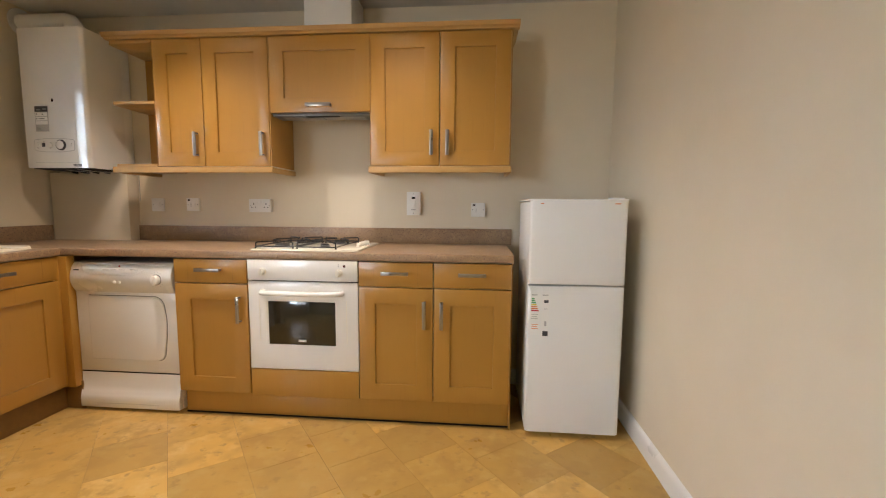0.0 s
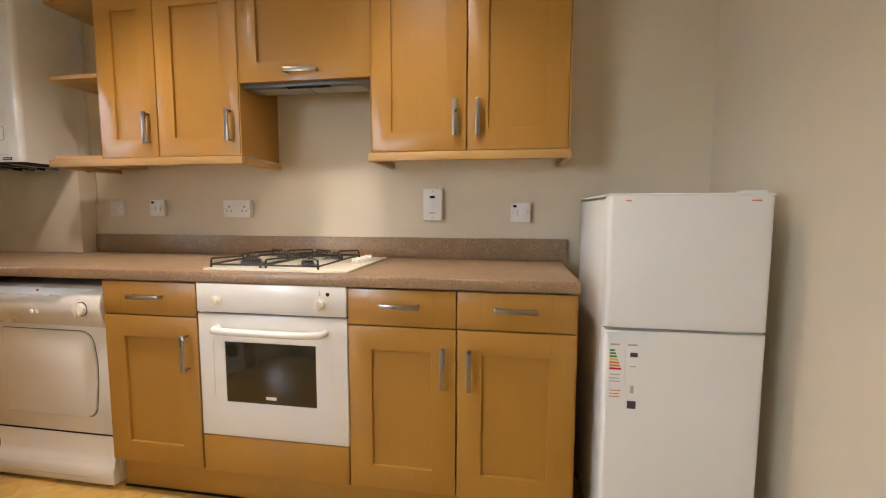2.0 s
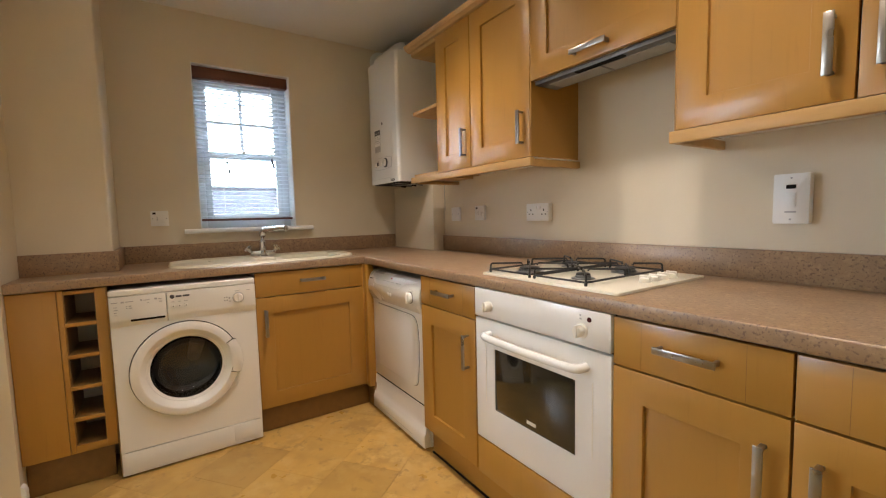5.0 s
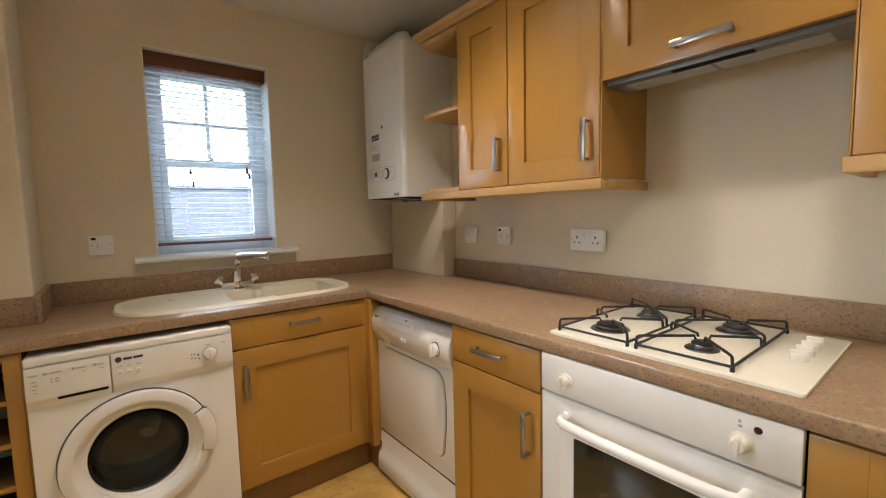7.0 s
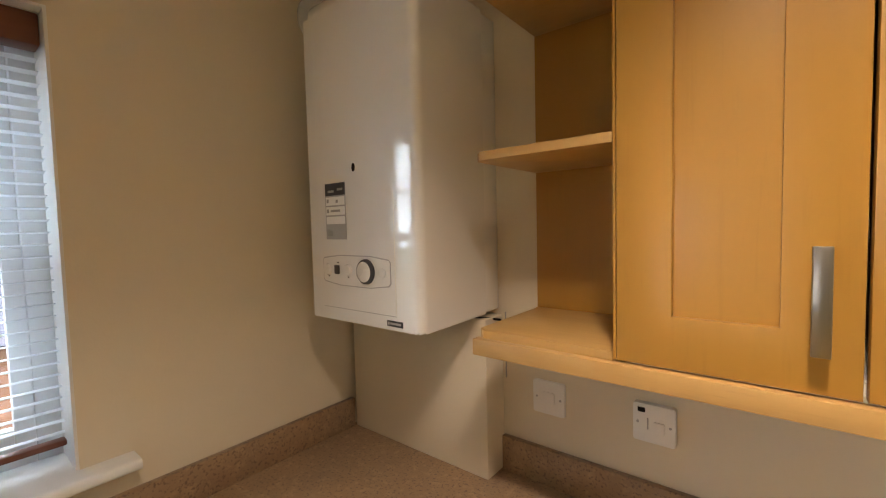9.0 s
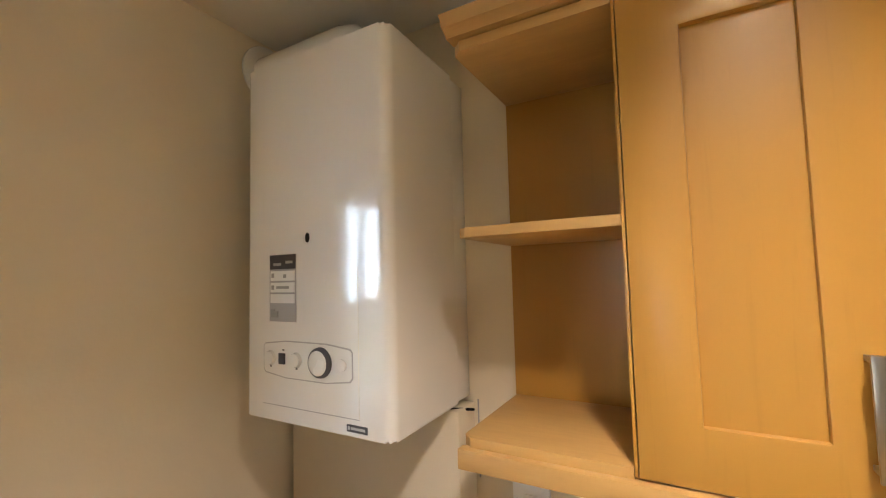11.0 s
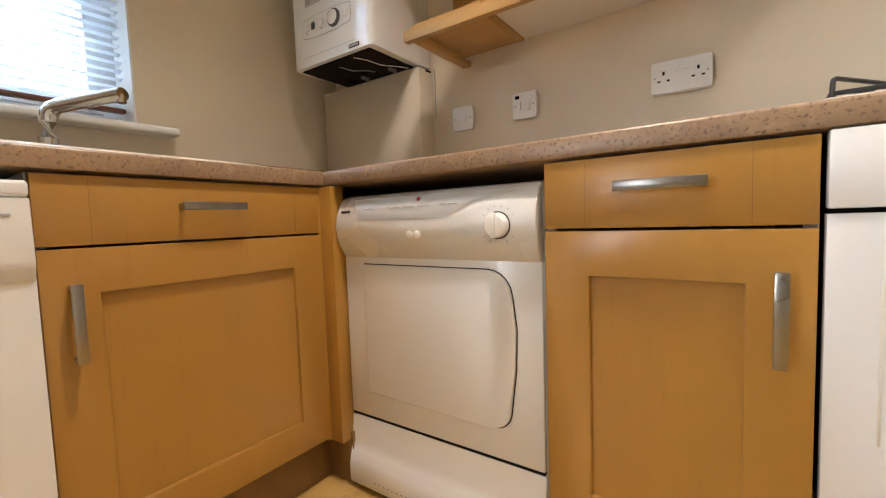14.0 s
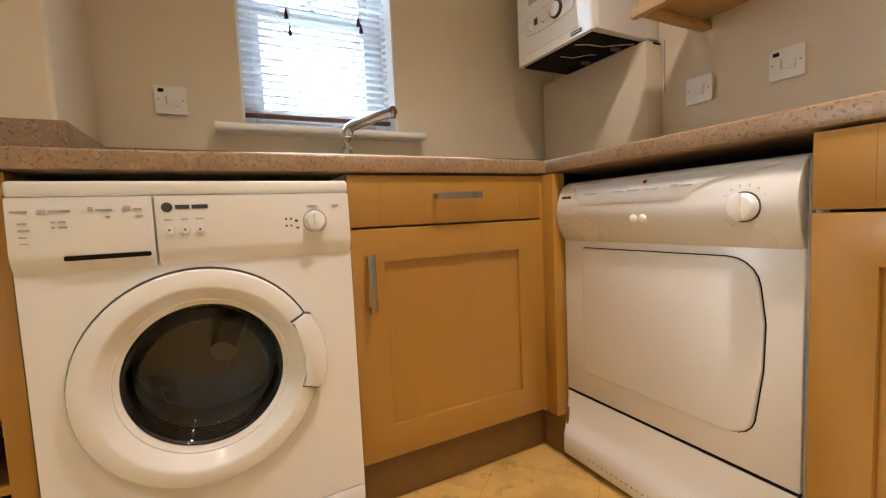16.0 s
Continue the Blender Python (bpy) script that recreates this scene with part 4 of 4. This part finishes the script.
    pane = lathe([(0.1495, -0.010), (0.146, -0.007), (0.142, -0.010), (0.135, -0.022), (0.115, -0.045), (0.08, -0.062), (0.04, -0.070), (0, -0.072)], 56, m=c)
    lathe([(0, -0.079), (0.04, -0.077), (0.085, -0.068), (0.12, -0.050), (0.141, -0.024), (0.1495, -0.010)], 56, bm=pane, m=c)
    bmesh.ops.remove_doubles(pane, verts=list(pane.verts), dist=0.0002)
    part("glass", pane, PORTHOLE, ring_part, "smoky bowl-shaped door glass")
    part("drum_seal", lathe([(0.1505, -0.012), (0.152, -0.06), (0.146, -0.09), (0.17, -0.10)], 48, m=c), BLACK, ring_part, "black rubber seal")
    drum = part("drum", lathe([(0.17, -0.10), (0.20, -0.12), (0.20, -0.34), (0.17, -0.36), (0, -0.36)], 40, m=c), DRUM, ring_part, "perforated steel drum inside")
    bw = tube([(0.03, 0.02, -0.10), (0.06, 0.08, -0.22), (0.07, 0.10, -0.34)], [0.03, 0.04, 0.03], 8, m=c)
    part("lifter", bw, GREYPLASTIC, drum)
    # dark slab added behind the catch as its shaded outline
    part("catch_gap", prism([(0.176, -0.076), (0.189, -0.05), (0.195, 0.0), (0.189, 0.05), (0.176, 0.076), (0.208, 0.089), (0.222, 0.084), (0.232, 0.045), (0.236, 0.0), (0.232, -0.045), (0.222, -0.084), (0.208, -0.089)], "z", 0.013, 0.0262, m=c @ pose(0, 0, 0, 0, 0, 6)), SEAM, ring_part)
    catch = prism([(0.178, -0.072), (0.192, -0.05), (0.198, 0.0), (0.192, 0.05), (0.178, 0.072), (0.208, 0.086), (0.222, 0.082), (0.236, 0.045), (0.241, 0.0), (0.236, -0.045), (0.222, -0.082), (0.208, -0.086)], "z", 0.014, 0.034, 0.004, m=c @ pose(0, 0, 0, 0, 0, 6))
    part("door_catch", catch, ENAMEL, ring_part, "white pull handle of the door")
    for u, v in ((0.05, 0.06), (0.54, 0.06), (0.05, 0.5), (0.54, 0.5)):
        part("foot", prism(disc(u, v, 0.018, 12), "z", 0.002, 0.013, m=m), BLACK, d)


washing_machine()


def fridge():
    m = on_back(3.166, -0.66) @ pose(0, 0, -0.006)
    w = 0.460
    f = thing("fridge_freezer", m @ Vector((w / 2, 0.28, 0)), "small white two-door fridge freezer against the wall", "fridge freezer")
    part("body", box(0.002, 0.058, 0.02, w - 0.002, 0.54, 1.186, 0.006, m=m), FRIDGEWHITE, f)
    for z0, z1, name in ((0.785, 1.192, "freezer_door"), (0.025, 0.776, "fridge_door")):
        d = part(name, prism(rounded(0, 0, w, 0.050, (0.014, 0.014, 0, 0)), "z", z0, z1, 0.004, m=m), FRIDGEWHITE, f, "white textured fridge door")
        part("gasket", box(0.012, 0.050, z0 + 0.008, w - 0.012, 0.058, z1 - 0.008, m=m), GREYPLASTIC, d)
    part("top_cover", box(0.0, 0.0, 1.192, w, 0.54, 1.200, 0.003, m=m), FRIDGEWHITE, f)
    part("hinge_cover", prism(rounded(w - 0.08, 0.02, w - 0.012, 0.07, 0.008), "z", 1.2, 1.208, 0.003, m=m), FRIDGEWHITE, f)
    bars(f, m, [(0.048, 1.176, 0.064, 1.180), (0.395, 1.176, 0.422, 1.180)], ORANGE)
    part("handle_lip", prism([(0.0, 0.776), (0.16, 0.776), (0.10, 0.771), (0.0, 0.766)], "y", -0.006, 0.010, 0.002, m=m), FRIDGEWHITE, f)
    for u in (0.04, w - 0.04):
        part("foot", prism(disc(u, 0.08, 0.018, 12), "z", -0.008, 0.022, m=m), BLACK, f)
        part("foot", prism(disc(u, 0.50, 0.018, 12), "z", -0.008, 0.022, m=m), BLACK, f)
    n = m @ pose(0, -0.001, 0)
    label = part("energy_label", box(0.014, -0.0006, 0.60, 0.062, 0.0002, 0.742, m=n), PAPER, f, "white energy rating sticker")
    for i, mat in enumerate((GREEN, GREEN, GREEN, YELLOW, ORANGE, ORANGE, RED)):
        part("stripe", box(0.017, -0.001, 0.708 - i * 0.0098, 0.032 + i * 0.0034, 0.0, 0.7145 - i * 0.0098, m=n), mat, label)
    bars(label, n, [(0.018, 0.728, 0.045, 0.733), (0.018, 0.632, 0.05, 0.635), (0.018, 0.620, 0.046, 0.623), (0.018, 0.610, 0.05, 0.613)], GREYPRINT)
    s = part("sticker", box(0.066, -0.0006, 0.52, 0.102, 0.0002, 0.742, m=n), PAPER, f, "white information sticker")
    bars(s, n, [(0.078, 0.692, 0.1, 0.706), (0.074, 0.525, 0.1, 0.55)], DARK)
    bars(s, n, [(0.07, 0.728, 0.098, 0.733), (0.08, 0.66, 0.096, 0.663), (0.082, 0.575, 0.092, 0.60)], GREYPRINT)
    t = part("sticker", box(0.014, -0.0006, 0.53, 0.060, 0.0002, 0.592, m=n), PAPER, f, "pale printed sticker")
    bars(t, n, [(0.02, 0.58, 0.052, 0.583), (0.02, 0.57, 0.048, 0.573), (0.02, 0.56, 0.052, 0.563)], ORANGE)


fridge()


def boiler():
    x0, x1, y0, z0, z1 = 0.152, 0.573, -0.340, 1.372, 2.192
    b = thing("boiler", ((x0 + x1) / 2, -0.15, z0), "glossy white wall-hung gas boiler in the corner", "boiler")
    part("casing", prism(rounded(x0, y0, x1, -0.075, (0.012, 0.022, 0, 0), 9), "z", z0, z1, 0.006, seg=2), BOILERWHITE, b, smooth=False)
    part("back_frame", box(x0 + 0.006, -0.0745, z0 + 0.006, x1 - 0.004, -0.003, z1 - 0.01, 0.002), BOILERWHITE, b)
    # flat black sheet in place of the hollow, its shade put into the colour
    part("underside", box(x0 + 0.02, y0 + 0.02, z0 - 0.004, x1 - 0.03, -0.08, z0 + 0.004), BLACK, b, "black sheet for the shaded hollow underside")
    for i, (px, py) in enumerate(((0.25, -0.15), (0.32, -0.14), (0.40, -0.15), (0.47, -0.14), (0.36, -0.2))):
        part("pipe", tube([(px, py, z0 + 0.002), (px, py, z0 - 0.008), (px + 0.01, py + 0.03, z0 - 0.012)], 0.008, 10), HOODGREY if i % 2 else BLACK, b)
    part("cable", tube([(0.50, -0.10, z0 - 0.004), (0.55, -0.085, z0 - 0.009), (0.575, -0.06, z0 - 0.013), (0.592, -0.03, z0 - 0.02)], 0.0035, 8), BLACK, b, "black cable into the wall")
    part("wire", tube([(0.44, -0.30, z0 - 0.004), (0.47, -0.26, z0 - 0.009), (0.48, -0.20, z0 - 0.012), (0.515, -0.14, z0 - 0.010), (0.53, -0.09, z0 - 0.006)], 0.002, 6), CORD, b, "thin pale wire")
    part("wire", tube([(0.33, -0.27, z0 - 0.004), (0.35, -0.22, z0 - 0.010), (0.40, -0.19, z0 - 0.012), (0.41, -0.12, z0 - 0.006)], 0.002, 6), GREYPRINT, b)
    m = on_back(-0.013, y0) @ pose(0, 0, 0.005)
    e = part("control_panel", prism([(0.233, 1.470), (0.30, 1.462), (0.42, 1.462), (0.485, 1.470), (0.492, 1.478), (0.492, 1.530), (0.485, 1.537), (0.42, 1.544), (0.30, 1.544), (0.233, 1.537), (0.227, 1.530), (0.227, 1.478)], "y", -0.0012, 0.003, m=m), GREYPRINT, b, "boiler control panel with a grey outline")
    part("face", prism([(0.234, 1.473), (0.30, 1.4645), (0.42, 1.4645), (0.484, 1.473), (0.4895, 1.480), (0.4895, 1.529), (0.484, 1.534), (0.42, 1.5415), (0.30, 1.5415), (0.234, 1.534), (0.2295, 1.529), (0.2295, 1.480)], "y", -0.0018, -0.001, m=m), BOILERWHITE, e, smooth=False)
    part("gauge", lathe([(0, 0.010), (0.027, 0.010), (0.031, 0.006), (0.032, 0), (0, 0)], 32, m=m @ pose(0.405, -0.0015, 1.504) @ FACE_Y), DARK, e, "round pressure gauge with a dark rim")
    part("gauge_face", lathe([(0, 0.013), (0.020, 0.0128), (0.0250, 0.011), (0.0262, 0.0095), (0, 0.0095)], 32, m=m @ pose(0.405, -0.0015, 1.504) @ FACE_Y), FASCIA, e)
    for u in (0.252, 0.334):
        part("knob", lathe([(0, 0.009), (0.014, 0.008), (0.0165, 0.0), (0, 0)], 24, m=m @ pose(u, -0.0015, 1.504) @ FACE_Y), BOILERWHITE, e, "small white dial")
    part("switch", box(0.284, -0.0085, 1.493, 0.302, -0.004, 1.517, 0.001, m=m), DARK, e, "black rocker switch")
    part("dial", prism(disc(0.467, 1.504, 0.012, 18), "y", -0.008, -0.004, 0.001, m=m), BOILERWHITE, e)
    bars(e, m @ pose(0, -0.0018, 0), [(0.29, 1.522, 0.296, 1.525), (0.25, 1.484, 0.255, 1.487), (0.332, 1.484, 0.337, 1.487)], DARK)
    lab = part("rating_label", box(0.246, -0.001, 1.585, 0.332, 0.001, 1.735, m=m), GREYPRINT, b, "grey printed instruction label")
    bars(lab, m @ pose(0, -0.0007, 0), [(0.247, 1.702, 0.331, 1.734)], DARK)
    bars(lab, m @ pose(0, -0.0011, 0), [(0.25, 1.676, 0.328, 1.698), (0.25, 1.650, 0.328, 1.672), (0.25, 1.626, 0.328, 1.646)], PAPER)
    bars(lab, m @ pose(0, -0.0018, 0), [(0.252, 1.594, 0.264, 1.612), (0.275, 1.594, 0.262, 1.608), (0.293, 1.682, 0.302, 1.690), (0.254, 1.683, 0.262, 1.693), (0.254, 1.656, 0.262, 1.666), (0.27, 1.658, 0.31, 1.664), (0.26, 1.71, 0.285, 1.716), (0.30, 1.714, 0.322, 1.72)], GREYPLASTIC)
    part("sight_hole", prism([(0.3665 + 0.0065 * math.cos(a * 0.4189), 1.768 + 0.011 * math.sin(a * 0.4189)) for a in range(15)], "y", -0.0006, 0.002, m=m), BLACK, b)
    bd = part("badge", box(0.475, -0.002, 1.376, 0.527, 0.001, 1.390, 0.0005, m=m), DARK, b, "small dark name badge")
    bars(bd, m @ pose(0, -0.0016, 0), [(0.486, 1.381, 0.522, 1.386), (0.478, 1.380, 0.484, 1.387)], GREYPRINT)
    # flap below the controls
    part("flap_line", prism(rounded(0.225, 1.400, 0.507, 1.4015, 0.0005), "y", -0.0006, 0.001, m=m), GREYPRINT, b)
    part("flap_line", box(0.5055, -0.0006, 1.402, 0.507, 0.001, 1.70, m=m), PLASTIC, b)
    part("flue_collar", lathe([(0.068, 0), (0.068, 0.03), (0.052, 0.034), (0.052, 0.05), (0, 0.05)], 28, m=pose(0.36, -0.17, z1)), BOILERWHITE, b, "white flue collar")
    part("flue", tube([(0.36, -0.17, z1 + 0.03), (0.36, -0.17, z1 + 0.075), (0.345, -0.17, z1 + 0.095), (0.32, -0.17, z1 + 0.102), (0.001, -0.17, z1 + 0.102)], 0.052, 20), BOILERWHITE, b, "white flue elbow into the wall")
    part("terminal_plate", prism(disc(-0.17, z1 + 0.102, 0.085, 28), "x", 0.0015, 0.012, 0.003), BOILERWHITE, b)


boiler()
bx = thing("pipe_boxing", (0.29, -0.05, TOP), "cream painted boxing over the boiler pipes", "boxing")
part("box", box(0.0215, -0.093, TOP + 0.0005, 0.5815, -0.001, 1.362, 0.004), WALL, bx)
part("pipe", tube([(0.592, -0.004, 1.37), (0.592, -0.004, 1.18)], 0.002, 6), GREYPLASTIC, bx, "thin cable beside the boxing")

# ---- sink and tap ----


def sink():
    yc, xc, half, wide, z = -1.108, 0.335, 0.495, 0.236, TOP + 0.001
    s = thing("kitchen_sink", (xc, yc, TOP), "cream composite sink with bowl, half bowl and drainer", "sink")

    def step(a, lo, hi):
        t = min(max((a - lo) / (hi - lo), 0), 1)
        return t * t * (3 - 2 * t)

    def well(y, x, y0, y1, x0, x1, soft):
        return step(y, y0, y0 + soft) * (1 - step(y, y1 - soft, y1)) * step(x, x0, x0 + soft) * (1 - step(x, x1 - soft, x1))
    n, k = 150, 72
    bm = bmesh.new()
    rows = []
    for i in range(n + 1):
        q = -1 + 2 * i / n
        q = math.sin(q * math.pi / 2) * 0.35 + q * 0.65
        y = yc + half * q
        w = wide * (1 - abs(q) ** 5.5) ** (1 / 2.6) if abs(q) < 1 else 0.0
        row = []
        for j in range(k + 1):
            t = -1 + 2 * j / k
            x = xc + max(w, 0.002) * t
            edge = 1 - max(abs(t), abs(q) ** 1.0)
            d = min((1 - abs(t)) * w, (1 - abs(q)) * half)
            rim = step(d, 0, 0.010) * 0.013
            lip = -0.008 * step(d, 0.020, 0.034)
            h = z + rim + lip
            h -= max(0.15 * well(y, x, -1.015, -0.690, xc - 0.150, xc + 0.175, 0.03),
                     0.095 * well(y, x, -1.185, -1.040, xc - 0.09, xc + 0.150, 0.022),
                     0.035 * well(y, x, -1.080, -0.970, xc - 0.08, xc + 0.140, 0.03))
            row.append(bm.verts.new((x, y, h)))
        rows.append(row)
    for a, b in zip(rows, rows[1:]):
        for j in range(k):
            bm.faces.new((a[j], a[j + 1], b[j + 1], b[j]))
    part("basin", bm, COMPOSITE, s)
    for yy, zz in ((-0.84, TOP - 0.141), (-1.115, TOP - 0.087)):
        part("waste", lathe([(0.0, 0.0045), (0.03, 0.0045), (0.042, 0.003), (0.043, 0.0), (0, 0)], 24, m=pose(xc + 0.02, yy, zz)), CHROME, s, "chrome waste")


sink()


def tap():
    x, y, z = 0.135, -1.095, TOP + 0.006
    t = thing("mixer_tap", (x, y, z), "chrome mixer tap with two lever knobs", "tap")
    part("base", lathe([(0, 0.045), (0.018, 0.045), (0.024, 0.035), (0.026, 0.008), (0.032, 0.004), (0.033, 0), (0, 0)], 24, m=pose(x, y, z)), CHROME, t)
    b = prism(rounded(-0.075, -0.018, 0.075, 0.018, 0.017), "z", 0.006, 0.034, 0.008, m=pose(x, y, z, 0, 0, 90), seg=3)
    part("bridge", b, CHROME, t)
    for s in (-1, 1):
        k = lathe([(0, 0.050), (0.012, 0.050), (0.017, 0.046), (0.015, 0.026), (0.011, 0.018), (0.011, 0.0), (0, 0)], 16, m=pose(x, y + s * 0.062, z + 0.022, -38 * s, 0, 0))
        for a in (0, 90):
            box(-0.024, -0.006, 0.030, 0.024, 0.006, 0.046, 0.003, bm=k, m=pose(x, y + s * 0.062, z + 0.022, -38 * s, 0, 0) @ pose(0, 0, 0, 0, 0, a))
        part("lever_knob", k, CHROME, t, "chrome cross-head knob")
    a = radians(22)
    c, sn = math.cos(a), math.sin(a)
    path = [(0, 0.03), (0.0, 0.09), (0.004, 0.132), (0.011, 0.152), (0.026, 0.164), (0.048, 0.168), (0.13, 0.172), (0.21, 0.176), (0.25, 0.177)]
    sp = tube([(x + d * c, y + d * sn, z + h) for d, h in path], [0.022, 0.0215, 0.0205, 0.020, 0.019, 0.0185, 0.0175, 0.0165, 0.016], 16)
    tube([(x + 0.244 * c, y + 0.244 * sn, z + 0.175), (x + 0.246 * c, y + 0.246 * sn, z + 0.156)], 0.010, 12, bm=sp)
    part("spout", sp, CHROME, t, "long chrome swan spout")


tap()

# ---- switches and sockets ----


def plate(name, m, w, h, label, category, depth=0.012):
    p = thing(name, m @ Vector((0, 0, 0)), label, category, "wall switches and sockets")
    part("plate", prism(rounded(-w / 2, -h / 2, w / 2, h / 2, 0.004), "y", -depth, -0.001, 0.002, m=m), SOCKETWHITE, p)
    return p


def screws(p, m, pairs, out):
    for u, v in pairs:
        part("screw", prism(disc(u, v, 0.003, 10), "y", -out - 0.0008, -out + 0.001, m=m), GREYPRINT, p)


def rocker(p, m, u, v, w, h, out):
    part("rocker", prism(rounded(u - w / 2, v - h / 2, u + w / 2, v + h / 2, 0.002), "y", -out - 0.005, -out + 0.001, 0.002, m=m), SOCKETWHITE, p)


def double_socket(m, out=0.028):
    p = plate("double_socket", m, 0.150, 0.088, "white double power socket on the cream wall", "power socket", out)
    for s in (-1, 1):
        c = 0.043 * s
        for a, b, c2, d in ((-0.003, 0.006, 0.003, 0.016), (-0.016, -0.013, -0.008, -0.008), (0.008, -0.013, 0.016, -0.008)):
            part("pin_hole", box(c + a, -out - 0.0006, b, c + c2, -out + 0.002, d, m=m), BLACK, p)
        rocker(p, m, 0.013 * s, 0.022, 0.020, 0.018, out)
    screws(p, m, ((-0.066, 0.0), (0.066, 0.0)), out)


def spur(name, m, out, flip, label):
    p = plate(name, m, 0.088, 0.088, label, "spur switch", out)
    part("indicator", box(-0.034, -out - 0.0008, 0.024, -0.018, -out + 0.001, 0.035, m=m), BLACK, p, "dark neon indicator")
    rocker(p, m, 0.012, -0.006, 0.022, 0.026, out)
    part("fuse_holder", prism(rounded(-0.014, -0.014, -0.011, 0.012, 0.001), "y", -out - 0.001, -out + 0.001, m=m), GREYPRINT, p)
    screws(p, m, ((-0.034, 0.0), (0.034, 0.0)), out)


double_socket(pose(1.462, 0, 1.152))
spur("fused_spur", pose(0.982, 0, 1.156), 0.018, False, "white fused spur switch on the cream wall")
spur("fused_spur", pose(2.912, 0, 1.135), 0.03, False, "white deep fused spur beside the fridge")
spur("fused_spur", pose(0, -1.624, 1.168, 0, 0, 90), 0.012, False, "white fused spur on the window wall")


def cooker_switch():
    out, m = 0.034, pose(2.497, 0, 1.172)
    p = plate("cooker_switch", m, 0.088, 0.150, "white tall cooker switch on the cream wall", "cooker switch", out)
    part("indicator", box(-0.012, -out - 0.0008, 0.030, 0.012, -out + 0.001, 0.042, m=m), BLACK, p, "dark neon indicator")
    rocker(p, m, 0.0, -0.005, 0.026, 0.042, out)
    bars(p, m @ pose(0, -out, 0), [(-0.014, -0.042, 0.014, -0.037)], GREYPRINT)
    screws(p, m, ((0, 0.062), (0, -0.062)), out)


cooker_switch()


def outlet():
    out, m = 0.012, pose(0.724, 0, 1.153)
    p = plate("flex_outlet", m, 0.088, 0.088, "white blank flex outlet plate near the boiler", "outlet plate", out)
    part("centre", prism(rounded(-0.018, -0.016, 0.018, 0.016, 0.004), "y", -out - 0.003, -out + 0.001, 0.001, m=m), SOCKETWHITE, p)
    screws(p, m, ((-0.033, 0.0), (0.033, 0.0)), out)


outlet()

# ---- ceiling lights ----


def downlight(x, y):
    d = thing("ceiling_downlight", (x, y, CEIL), "round white ceiling downlight with a warm lamp", "ceiling light", "ceiling downlights")
    part("rim", lathe([(0.030, -0.002), (0.034, -0.006), (0.042, -0.006), (0.046, -0.0005), (0.030, -0.0005)], 28, m=pose(x, y, CEIL)), ENAMEL, d)
    part("bulb", lathe([(0, -0.0022), (0.029, -0.0018), (0.029, -0.0006), (0, -0.0006)], 24, m=pose(x, y, CEIL)), BULB, d, "glowing warm lamp face")


BULB = glow_material("lamp_glow", (1.0, 0.78, 0.50), 40.0)
for lx, ly, watts, cone in LAMPS:
    downlight(lx, ly)

# ---- floor tiles, laid on the diagonal ----


def tiles():
    s, g = 0.30, 0.0006
    a = s / 2 - g
    bm = bmesh.new()
    top = [bm.verts.new((x * a, y * a, 0.0)) for x, y in ((-1, -1), (1, -1), (1, 1), (-1, 1))]
    low = [bm.verts.new((v.co.x, v.co.y, -0.0025)) for v in top]
    bm.faces.new(top)
    for i in range(4):
        bm.faces.new((top[i], low[i], low[(i + 1) % 4], top[(i + 1) % 4]))
    me = finish(bm, Vector((0, 0, 0)), VINYL, "tile", False)
    turn = radians(38)
    c, sn = math.cos(turn), math.sin(turn)
    base = ORIGIN[floor.name]
    for i in range(-20, 21):
        for j in range(-20, 21):
            u, v = i * s, (j + 0.5 * (i % 2)) * s
            x, y = 2.0 + u * c - v * sn, -1.4 + u * sn + v * c
            if not (0.0 < x < RIGHT + 0.12 and BACKY - 0.1 < y < -0.1):
                continue
            ob = new("tile", me)
            ob.parent = floor
            ob.location = Vector(scaled((x, y, FLOOR))) - base
            ob.rotation_euler = (0, 0, turn)


tiles()
